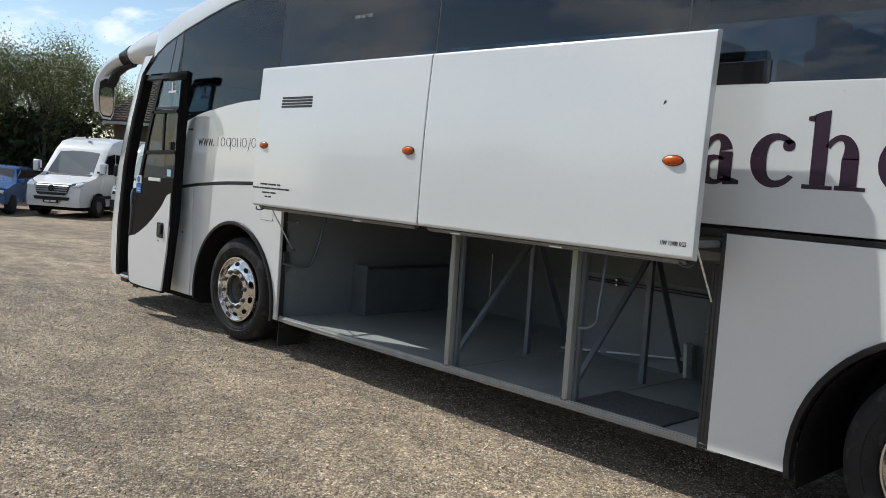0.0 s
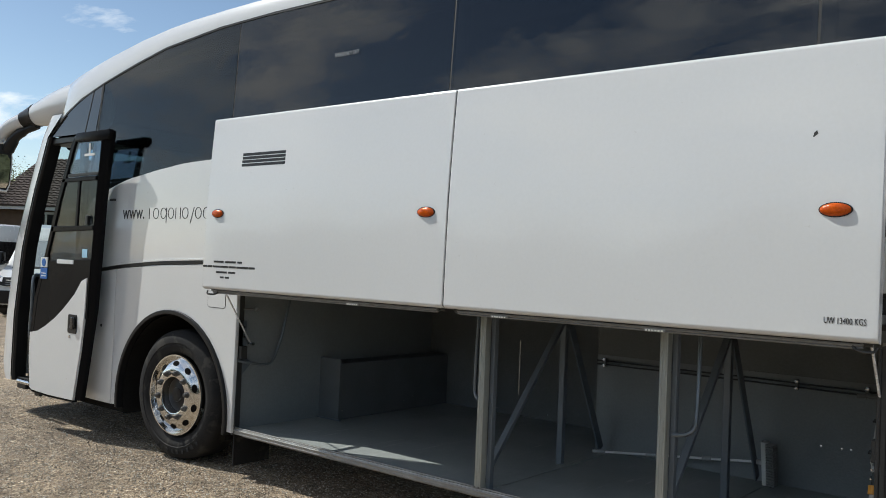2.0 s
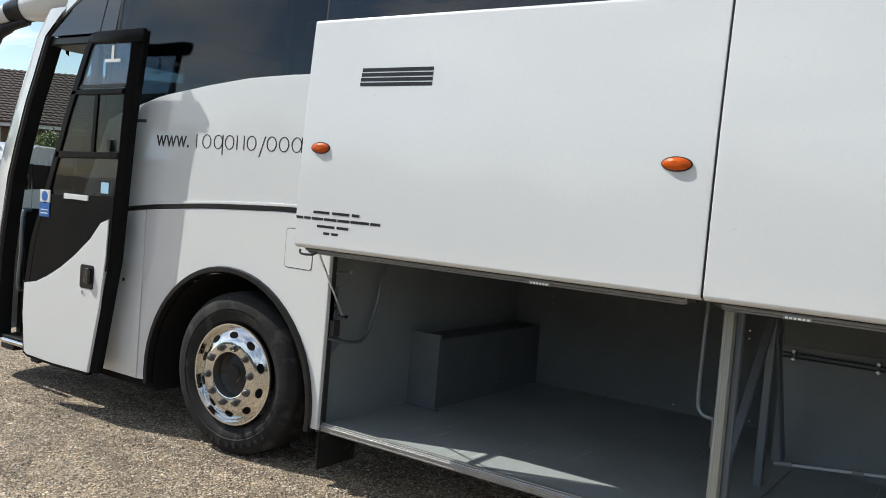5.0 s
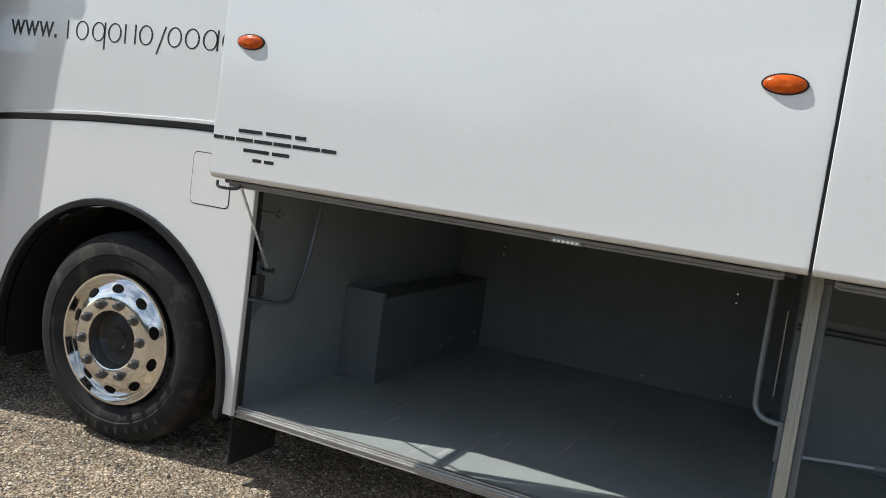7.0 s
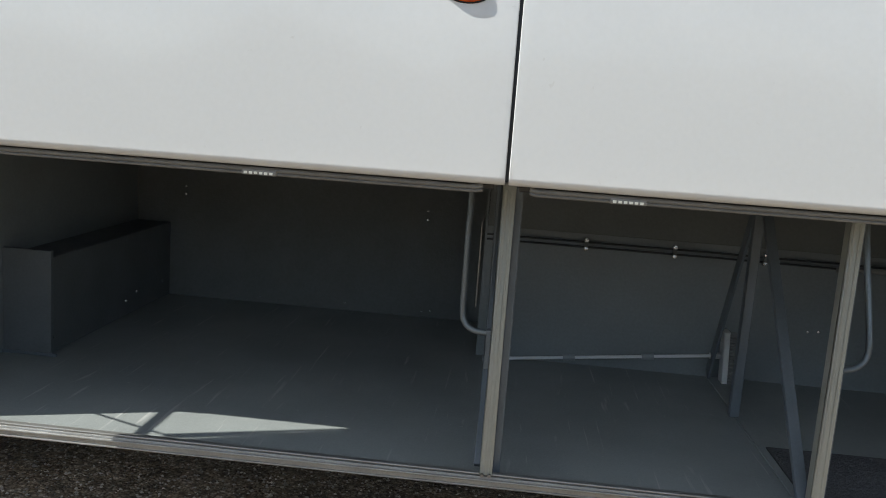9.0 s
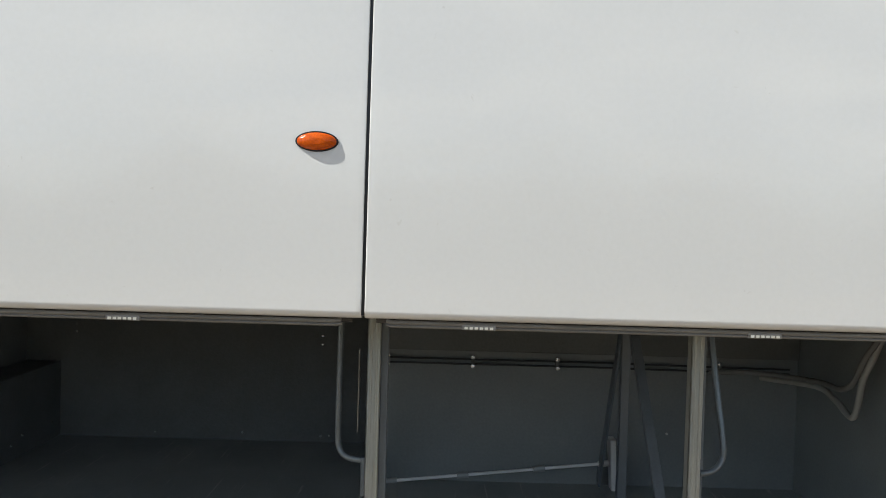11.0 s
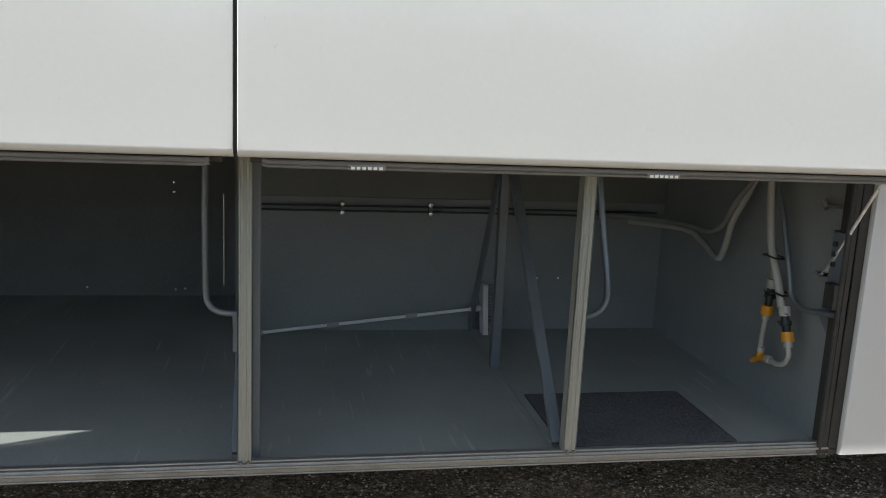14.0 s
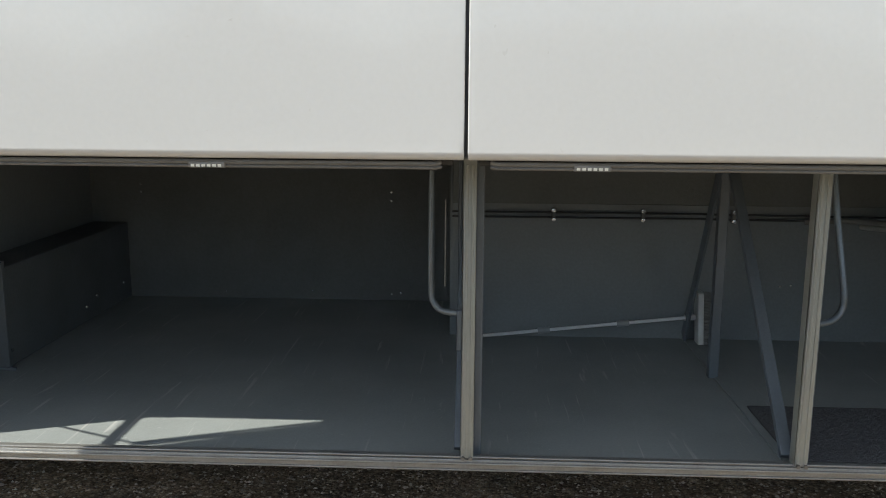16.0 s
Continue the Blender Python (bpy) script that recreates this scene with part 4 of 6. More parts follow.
def build_leaf():
    """The entrance door, slid back and standing proud of the side."""
    y0, y1 = -0.205, -0.165
    front = [(-4.75, 0.34), (-4.785, 0.60), (-4.79, 0.83), (-4.74, 1.127), (-4.59, 1.503), (-4.42, 1.966), (-4.22, 2.42), (-4.165, 2.50)]
    rear = [(-3.60, 2.52), (-3.685, 1.94), (-3.745, 1.07), (-3.895, 0.315)]
    inner = [(x + 0.06, z) for x, z in front[2:]]
    leaf = part("entrance_door", prism(front[2:] + inner[::-1], y0, y1, "y", 0.006), DOORBLACK, coach, "open black-framed coach door with a white lower panel", smooth=True)
    part("door_frame_bar", prism([(-4.17, 2.495), (-4.12, 2.525), (-3.62, 2.525), (-3.60, 2.50), (-3.63, 2.44), (-4.16, 2.445)], y0 - 0.001, y1, "y", 0.008), DOORBLACK, leaf, smooth=True)
    bm = prism([(x - 0.045, z) for x, z in rear] + [(-3.985, 0.315), (-3.84, 1.07), (-3.785, 1.94), (-3.725, 2.44), (-3.70, 2.45)], y0 - 0.003, y1, "y", 0.008)
    for v in bm.verts:      # the rear edge curls in towards the side
        edge = lerp([(z, x) for x, z in rear[::-1]], v.co.z) - 0.045
        v.co.y += 0.045 * max(0.0, 1 - (edge - v.co.x) / 0.06)
    part("door_frame_bar", bm, DOORBLACK, leaf, smooth=True)
    part("door_rail", prism([(-4.51, 1.695), (-3.80, 1.715), (-3.80, 1.755), (-4.485, 1.745)], y0, y1, "y", 0.006), DOORBLACK, leaf)
    part("door_rail", prism([(-4.36, 2.115), (-3.79, 2.12), (-3.785, 2.158), (-4.34, 2.15)], y0, y1, "y", 0.006), DOORBLACK, leaf)
    part("door_dark_panel", prism([(-4.56, 1.45), (-3.81, 1.48), (-3.83, 1.0), (-4.78, 0.80), (-4.785, 0.84), (-4.73, 1.127)], y0 + 0.003, y1, "y", 0.004), DOORBLACK, leaf)
    curve = [(-4.785, 0.815), (-4.64, 0.84), (-4.50, 0.895), (-4.35, 0.97), (-4.205, 1.06), (-4.035, 1.186), (-3.93, 1.30)]
    white = [(-4.745, 0.335), (-4.70, 0.318), (-4.4, 0.31), (-3.985, 0.318), (-3.895, 0.75), (-3.855, 1.06), (-3.845, 1.33)] + curve[::-1] + [(-4.785, 0.6)]
    part("door_edge", prism([(-4.762, 0.32), (-4.70, 0.300), (-4.4, 0.292), (-3.985, 0.300), (-3.985, 0.33), (-4.4, 0.33), (-4.72, 0.345), (-4.77, 0.60), (-4.77, 0.83), (-4.806, 0.83), (-4.802, 0.60)], y0 - 0.003, y1, "y", 0.006), DOORBLACK, leaf)
    part("door_white_panel", prism(white, y0 - 0.006, y1, "y", 0.006), PAINT, leaf, smooth=True)
    for pts in ([(-4.29, 2.155), (-3.78, 2.16), (-3.725, 2.445), (-4.13, 2.445)], [(-4.46, 1.745), (-3.80, 1.755), (-3.785, 2.12), (-4.35, 2.115)],
                [(-4.55, 1.44), (-3.82, 1.47), (-3.80, 1.715), (-4.48, 1.70)]):
        g = part("door_pane", prism(pts, y0 + 0.012, y0 + 0.018), BLUEGLASS if pts[0][1] > 2.1 else DOORGLASS, leaf)
    part("pane_divider", prism([(-4.100, 1.745), (-4.062, 1.745), (-4.045, 2.12), (-4.083, 2.12)], y0 + 0.004, y0 + 0.022, "y", 0.003), DOORBLACK, leaf)
    part("pane_catch", prism(rounded_rect(-3.905, -3.865, 1.758, 1.835, 0.012), y0 - 0.012, y0 + 0.012, "y", 0.004), PLASTIC, leaf, "small black sliding pane catch")
    part("pane_surround", prism([(-4.27, 2.16), (-3.785, 2.165), (-3.75, 2.19), (-4.25, 2.185)], y0 + 0.006, y0 + 0.02, "y", 0.002), PLASTIC, leaf)
    part("visor_sticker", boxes((-4.00, -3.84, y0 + 0.008, y0 + 0.011, 2.325, 2.345), (-3.935, -3.91, y0 + 0.008, y0 + 0.011, 2.345, 2.43)), WHITEPLAS, leaf)
    part("handle_cup", prism(rounded_rect(-4.115, -3.965, 0.862, 1.018, 0.02), y0 - 0.010, y0 + 0.02, "y", 0.004), PLASTIC, leaf)
    part("door_handle", prism(rounded_rect(-4.035, -3.985, 0.90, 1.00, 0.016), y0 - 0.035, y0 - 0.012, "y", 0.006), GLOSSBLACK, leaf, "black pull handle")
    part("door_lock", lathe([(0.0, -0.008), (0.012, -0.007), (0.013, 0.0)], -4.075, y0 - 0.006, 0.835, seg=14), CHROME, leaf)
    part("blue_notice", boxes((-4.645, -4.525, y0 - 0.004, y0 + 0.004, 1.29, 1.385), bevel=0.002), BLUE, leaf)
    part("white_notice", boxes((-4.645, -4.525, y0 - 0.004, y0 + 0.004, 1.39, 1.475), bevel=0.002), WHITEPLAS, leaf)
    part("blue_notice", lathe([(0.0, -0.0065), (0.034, -0.0065), (0.034, 0)], -4.585, y0, 1.432, seg=16), BLUE, leaf)
    bars([0.085], -4.625, 1.335, 0.008, 0.0, y0 - 0.004, WHITEPLAS, leaf)
    bars([0.085], -4.625, 1.312, 0.008, 0.0, y0 - 0.004, WHITEPLAS, leaf)
    part("white_notice", boxes((-4.36, -4.085, y0 - 0.004, y0 + 0.004, 1.43, 1.465), bevel=0.002), WHITEPLAS, leaf)
    part("blue_notice", boxes((-3.965, -3.885, y0 + 0.008, y0 + 0.011, 1.49, 1.56)), PALEBLUE, leaf)
    part("door_arm", tube([(-4.2, y1, 1.98), (-4.3, -0.05, 1.98), (-4.55, 0.05, 1.98)], 0.018, 8), PLASTIC, leaf, smooth=True)
    part("door_foot", boxes((-4.68, -4.58, y0 + 0.01, y1, 0.27, 0.32), bevel=0.008), PLASTIC, leaf)


def bars(words, x, z, h, gap, y, mat, parent, name="notice_bar"):
    """Withheld or unreadable writing: plain bars, a word each."""
    for w in words:
        part(name, boxes((x, x + w, y - 0.0012, y + 0.001, z, z + h)), mat, parent)
        x += w + gap


def build_mirror():
    """A white drooping mirror arm from the roof's corner, with the glass facing back."""
    spine = smooth_line([(-4.70, 0.26, 2.90), (-5.02, 0.15, 2.87), (-5.28, 0.06, 2.825), (-5.47, 0.0, 2.78), (-5.68, -0.09, 2.69), (-5.82, -0.15, 2.53), (-5.87, -0.165, 2.35), (-5.86, -0.155, 2.16)], 5)
    n = len(spine)
    mirror = part("mirror", tube(spine, [lerp([(0, 0.25), (0.14, 0.19), (0.28, 0.125), (0.43, 0.078), (0.6, 0.062), (0.8, 0.055), (1, 0.04)], k / (n - 1)) for k in range(n)], 16), PAINT, coach,
                  "white drooping wing mirror with a black band", smooth=True)
    prof = [(0.74 * p, q) for p, q in [(-0.12, 0.20), (-0.04, 0.245), (0.06, 0.235), (0.105, 0.17), (0.11, 0.05), (0.095, -0.16), (0.06, -0.225), (-0.06, -0.215), (-0.11, -0.15), (-0.13, 0.05)]]
    turn = Matrix.Translation((-5.76, -0.095, 2.31)) @ Matrix.Rotation(radians(-22), 4, "Z") @ Matrix.Rotation(radians(3), 4, "Y")
    bm = bmesh.new()
    rows = []
    for x, k in ((-0.20, 0.35), (-0.17, 0.68), (-0.10, 0.92), (-0.02, 1.02), (0.04, 1.05), (0.052, 1.03), (0.052, 0.95), (0.035, 0.93)):
        rows.append([tuple(turn @ Vector((x, k * p[0], k * p[1]))) for p in prof])
    loft(rows, bm, closed=True)
    bm.faces.new([bm.verts.new(p) for p in rows[0]])
    part("mirror_shell", bm, PAINT, mirror, smooth=True)
    bm = prism([(p[0] * 0.94, p[1] * 0.94) for p in prof], 0.0, 0.030, "x", 0.004)
    bmesh.ops.transform(bm, matrix=turn, verts=bm.verts[:])
    part("mirror_bezel", bm, PLASTIC, mirror)
    bm = prism([(p[0] * 0.84, p[1] * 0.70 - 0.035) for p in prof], 0.028, 0.034, "x")
    bmesh.ops.transform(bm, matrix=turn, verts=bm.verts[:])
    part("mirror_glass", bm, MIRROR, mirror)
    part("mirror_bracket", tube(smooth_line([(-5.36, 0.04, 2.71), (-5.50, -0.01, 2.665), (-5.62, -0.05, 2.60), (-5.71, -0.07, 2.48)], 4), [0.036] * 5 + [0.046] * 4 + [0.055] * 4, 12), PLASTIC, mirror, smooth=True)
    part("mirror_band", tube(spine[12:17], [0.112, 0.102, 0.093, 0.086, 0.081], 16), PLASTIC, mirror, smooth=True)


build_side()
build_wheel(-2.85, False)
build_wheel(ARCHES[1], True)
build_windows()
build_shell()
build_front()
build_leaf()
build_mirror()


# ---------------------------------------------------------------- luggage doors
DZ0, DZ1 = 1.327, 2.466        # lower and upper edge of the raised doors


def door_face(z):
    """The outer face of a raised door: it leans in at the top and bellies out a little."""
    k = (z - DZ0) / (DZ1 - DZ0)
    return -0.352 + 0.050 * k - 0.012 * math.sin(math.pi * k)


DY1 = -0.308                   # inner face at the lower edge


def build_luggage_door(x0, x1):
    bm = bmesh.new()
    t = 0.042
    prof = []
    for z, dy in ((DZ0, 0.030), (DZ0 + 0.003, 0.018), (DZ0 + 0.010, 0.007)):
        prof.append((door_face(z) + dy, z))
    prof += [(door_face(z), z) for z in (DZ0 + 0.024, *(DZ0 + (DZ1 - DZ0) * k / 14 for k in range(1, 14)), DZ1 - 0.02)]
    for z, dy in ((DZ1 - 0.009, 0.002), (DZ1 - 0.003, 0.007), (DZ1, 0.016)):
        prof.append((door_face(z) + dy, z))
    prof += [(door_face(DZ1) + t, DZ1), (door_face(1.9) + t, 1.9), (door_face(DZ0) + t, DZ0)]
    xs = [(x0, 0.003), (x0 + 0.0012, 0.001), (x0 + 0.003, 0.0), (x0 + 0.02, 0.0), (x1 - 0.02, 0.0), (x1 - 0.003, 0.0), (x1 - 0.0012, 0.001), (x1, 0.003)]
    rows = [[(x, y + d, z) for y, z in prof] for x, d in xs]
    loft(rows, bm, closed=True)
    bm.faces.new([bm.verts.new(p) for p in rows[0]])
    bm.faces.new([bm.verts.new(p) for p in rows[-1]])
    bmesh.ops.remove_doubles(bm, verts=bm.verts[:], dist=1e-5)
    door = part("luggage_door", bm, PAINT, coach, "raised white luggage door", smooth=True, flat=True)
    ti = door_face(DZ1) + t
    part("door_inner_frame", boxes((x0 + 0.04, x1 - 0.04, DY1 + 0.002, DY1 + 0.03, DZ0 + 0.02, DZ0 + 0.08), (x0 + 0.04, x1 - 0.04, ti + 0.002, ti + 0.03, DZ1 - 0.1, DZ1 - 0.04),
                                   (x0 + 0.04, x0 + 0.1, ti, ti + 0.03, DZ0 + 0.08, DZ1 - 0.1), (x1 - 0.1, x1 - 0.04, ti, ti + 0.03, DZ0 + 0.08, DZ1 - 0.1), bevel=0.006),
         BAYDARK, door)
    part("door_seal", tube([(x0 + 0.03, DY1 + 0.022, DZ0 - 0.004), (x1 - 0.03, DY1 + 0.022, DZ0 - 0.004)], 0.012, 8), SEAL, door, "black rubber lip under the door", smooth=True)
    for dz, dy, r in ((0.010, 0.0, 0.0065), (0.021, 0.006, 0.0055)):
        part("seal_rail", tube([(x0 + 0.06, DY1 + dy, DZ0 - dz + 0.004), (x0 + 0.075, DY1 + dy, DZ0 - dz), (x1 - 0.075, DY1 + dy, DZ0 - dz), (x1 - 0.06, DY1 + dy, DZ0 - dz + 0.004)], r, 8), RAILGREY, door,
             "grey double lip under the door", smooth=True)
    return door


def marker_lamp(door, x, z):
    bm = bmesh.new()
    rows = []
    for h, k in ((0.0, 1.0), (-0.007, 1.0), (-0.012, 0.9), (-0.017, 0.68), (-0.0195, 0.35)):
        rows.append([(x + 0.056 * k * math.cos(a), door_face(z) + h, z + 0.025 * k * math.sin(a)) for a in (2 * math.pi * j / 24 for j in range(24))])
    loft(rows, bm, closed=True)
    bm.faces.new([bm.verts.new(p) for p in rows[-1]])
    lamp = part("marker_lamp", bm, AMBER, door, "amber oval side marker lamp", smooth=True)
    base = [(x + 0.061 * math.cos(a), z + 0.029 * math.sin(a)) for a in (2 * math.pi * j / 24 for j in range(24))]
    part("marker_lamp_base", prism(base, door_face(z) - 0.006, door_face(z) + 0.004, "y", 0.002), PLASTIC, door)


def build_doors():
    d1 = build_luggage_door(-2.073, -0.0045)
    d2 = build_luggage_door(0.0045, 2.036)
    part("seam_seal", prism([(door_face(DZ0) + 0.006, DZ0 + 0.012), (door_face(1.9) + 0.006, 1.9), (door_face(DZ1) + 0.006, DZ1 - 0.012), (door_face(DZ1) + 0.05, DZ1 - 0.004), (door_face(DZ0) + 0.05, DZ0 + 0.004)], -0.0044, 0.0044, "x"), INK, d1, "black seal in the joint of the doors")
    marker_lamp(d1, -1.944, 1.828)
    marker_lamp(d1, -0.142, 1.824)
    marker_lamp(d2, 1.875, 1.818)
    for k in range(4):
        z = 2.139 + 0.0228 * k
        part("vent_slot", boxes((-1.735 + 0.002 * k, -1.312, door_face(z) - 0.0015, door_face(z) + 0.003, z - 0.0086, z + 0.0086)), INK, d1, "black vent slot")
    yy = door_face(1.46)
    bars([0.105, 0.11, 0.045], -1.955, 1.506, 0.0125, 0.018, yy, INK, d1)
    bars([0.045, 0.045, 0.075, 0.08, 0.075, 0.115, 0.06], -2.068, 1.474, 0.0125, 0.0075, yy, INK, d1)
    bars([0.115, 0.075], -1.925, 1.438, 0.0125, 0.014, yy, INK, d1)
    bars([0.04, 0.043], -1.88, 1.405, 0.0125, 0.012, yy, INK, d1)
    lettering("UW 13400 KGS", 0.034, 1.846, door_face(1.40) - 0.0006, 1.393, INK, d2, "weight_marking", 0.66)
    part("stone_chip", prism([(1.78, 2.095), (1.80, 2.11), (1.795, 2.125), (1.785, 2.115)], door_face(2.11) - 0.0006, door_face(2.11) + 0.001), SEAL, d2)
    # strip lamps under the doors
    for d, x in ((d1, -0.69), (d2, 0.33), (d2, 1.15)):
        lamp = part("strip_lamp", boxes((x - 0.05, x + 0.05, DY1 - 0.008, DY1 + 0.04, DZ0 - 0.027, DZ0 - 0.010), bevel=0.005), LEDMAT, d, "small clear strip lamp")
        for k in range(6):
            part("lamp_element", boxes((x - 0.041 + 0.0145 * k, x - 0.032 + 0.0145 * k, DY1 - 0.0105, DY1 - 0.0075, DZ0 - 0.0235, DZ0 - 0.0165)), LIT, d, "lit white diode")
    # pull loops at the lower corners
    part("pull_loop", tube(smooth_line([(-2.068, DY1, DZ0 - 0.012), (-2.05, DY1 - 0.01, DZ0 - 0.032), (-1.97, DY1 - 0.01, DZ0 - 0.030), (-1.95, DY1, DZ0 - 0.012)], 4), 0.006, 6), SEAL, d1)
    part("pull_loop", tube(smooth_line([(2.025, DY1, DZ0 - 0.012), (2.01, DY1 - 0.01, DZ0 - 0.032), (1.96, DY1 - 0.01, DZ0 - 0.030), (1.94, DY1, DZ0 - 0.012)], 4), 0.006, 6), SEAL, d2)
    # gas struts and lift arms
    for x, s in ((-2.105, 1), (1.975, -1)):
        a, b = Vector((x + 0.01 * s, -0.285, 1.52)), Vector((x, 0.098, 0.94))
        part("gas_strut", tube([a, a.lerp(b, 0.86)], 0.0058, 10), POLE, coach, "thin silver gas strut", smooth=True)
        part("strut_end", tube([a.lerp(b, 0.85), a.lerp(b, 0.98)], 0.0085, 10), GRIPGREY, coach, smooth=True)
        part("strut_pin", tube([b + Vector((-0.03, 0, 0)), b + Vector((0.03, 0, 0))], 0.011, 10), SILVER, coach)
        part("lift_arm", boxes((x - 0.012, x + 0.012, DY1 + 0.02, 0.12, 1.385, 1.425), bevel=0.005), BAYDARK, coach)
        plate = part("hinge_plate", boxes((x - 0.014 * (s + 1) - 0.004, x - 0.014 * (s + 1) + 0.008, -0.005, 0.075, 0.83, 1.10), bevel=0.003), BAYSTEEL, coach)
        for z in (0.86, 0.985, 1.02, 1.055):
            part("plate_bolt", tube([(x - 0.014 * (s + 1) - 0.002, 0.05, z), (x - 0.014 * (s + 1) + 0.014 * s, 0.05, z)], 0.009, 8), SEAL, plate)
        part("lock_case", boxes((min(x, x + 0.03 * s), max(x, x + 0.03 * s), -0.005, 0.05, 0.835, 0.925), bevel=0.004), SEAL, plate)
        catch = part("hinge_catch", tube([(x - 0.02 * s, 0.04, 1.182), (x, 0.085, 1.181), (x + 0.01 * s, 0.13, 1.18)], 0.007, 8), STEEL, coach, "small steel door catch", smooth=True)
        part("catch_cup", tube([(x + 0.005 * s, 0.122, 1.17), (x + 0.012 * s, 0.14, 1.19)], 0.014, 10), STEEL, catch, smooth=True)


# ---------------------------------------------------------------- luggage bay
BX0, BX1, BZ, BTOP = -2.15, 2.0, 0.335, 1.31


def build_bay():
    part("bay_floor", boxes((BX0 - 0.02, BX1 + 0.02, 0.03, 2.25, BZ - 0.018, BZ)), BAYFLOOR, coach, "worn dark grey bay floor")
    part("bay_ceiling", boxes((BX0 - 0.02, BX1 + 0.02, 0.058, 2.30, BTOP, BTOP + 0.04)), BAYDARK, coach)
    part("bay_end_wall", boxes((BX0 - 0.02, BX0, 0.04, 2.25, BZ, BTOP)), BAYWALL, coach, "grey painted bay end wall")
    part("bay_end_wall", boxes((BX1, BX1 + 0.02, 0.04, 2.25, BZ, BTOP)), BAYWALL, coach, "grey painted bay end wall")
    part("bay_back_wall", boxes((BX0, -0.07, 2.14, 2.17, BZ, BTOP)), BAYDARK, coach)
    part("bay_back_wall", boxes((-0.10, BX1, 1.47, 1.50, BZ, BTOP)), BAYWALL, coach)
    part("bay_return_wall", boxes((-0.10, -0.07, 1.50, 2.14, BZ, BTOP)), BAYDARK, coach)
    part("bay_back_rail", boxes((-0.09, BX1, 1.45, 1.468, 0.985, 1.305), bevel=0.004), BAYDARK, coach)
    # header over the opening
    part("header_web", boxes((-2.10, 2.03, 0.058, 0.068, BTOP + 0.04, 1.49)), BAYDARK, coach)
    part("bay_header", boxes((-2.10, 2.03, 0.005, 0.06, 1.41, 1.49), bevel=0.006), SEAL, coach)
    part("header_seal", tube([(-2.10, 0.0, 1.43), (2.02, 0.0, 1.43)], 0.012, 8), SEAL, coach)
    # jambs
    for x, s in ((BX0 + 0.0, 1), (BX1 + 0.0, -1)):
        part("bay_jamb", boxes((min(x, x + 0.025 * s), max(x, x + 0.025 * s), -0.01, 0.05, 0.30, 1.30), bevel=0.005), SEAL, coach)
        part("jamb_seal", tube([(x + 0.03 * s, -0.005, 0.31), (x + 0.03 * s, -0.005, 1.29)], 0.009, 8), SEAL, coach, smooth=True)
    part("jamb_plate", boxes((2.0, 2.037, -0.012, 0.05, 0.315, 1.46), bevel=0.004), SEAL, coach)
    # ridged sill
    sill = part("bay_sill", boxes((-2.14, 2.03, -0.005, 0.045, 0.310, 0.352), bevel=0.005), SILLMETAL, coach, "ridged worn aluminium sill", smooth=True)
    part("sill_rib", boxes((-2.14, 2.03, -0.012, -0.004, 0.334, 0.343), bevel=0.003), SILLMETAL, sill)
    part("sill_rib", boxes((-2.14, 2.03, -0.010, -0.004, 0.314, 0.321), bevel=0.0025), SILLMETAL, sill)
    part("sill_lip", boxes((-2.14, 2.03, 0.0, 0.014, 0.352, 0.360), bevel=0.003), SILLMETAL, sill)
    for x in (0.008, 1.055):
        post = part("bay_post", boxes((x - 0.021, x + 0.021, -0.004, 0.045, 0.352, 1.42), bevel=0.004), POSTMETAL, coach, "tarnished aluminium post", smooth=True)
        part("post_rib", boxes((x - 0.012, x - 0.004, -0.006, -0.003, 0.355, 1.29), (x + 0.006, x + 0.013, -0.006, -0.003, 0.35, 1.29), bevel=0.002), POSTMETAL, post)
        for dx in (-0.012, 0.012):
            part("post_bolt", lathe([(0.0, -0.012), (0.006, -0.011), (0.007, -0.004)], x + dx, -0.006, 0.358, seg=10), STEEL, post)
        part("post_angle", boxes((x + 0.018, x + 0.045, 0.05, 0.085, 0.335, 1.295), bevel=0.004), BAYSTEEL, coach)
        # upright and braces of the partition behind the post
        part("partition_upright", boxes((x - 0.056, x - 0.016, 0.885, 0.925, BZ, BTOP), bevel=0.004), BAYSTEEL, coach)
        for (ya, za), (yb, zb) in (((0.06, 0.36), (0.90, 1.27)), ((1.42, 0.36), (0.94, 1.27))):
            d = Vector((0, yb - ya, zb - za)).normalized()
            nrm = Vector((0, -d.z, d.y)) * (0.012 if ya < 0.5 else 0.03)
            pts = [(ya + nrm.y, za + nrm.z), (yb + nrm.y, zb + nrm.z), (yb - nrm.y, zb - nrm.z), (ya - nrm.y, za - nrm.z)]
            part("partition_brace", prism(pts, x - 0.042, x - (0.004 if ya < 0.5 else 0.030), "x", 0.002), BAYSTEEL, coach, "grey flat steel brace")
        part("base_angle", boxes((x - 0.03, x + 0.03, 0.05, 1.45, BZ, BZ + 0.006)), BAYFLOOR, coach)
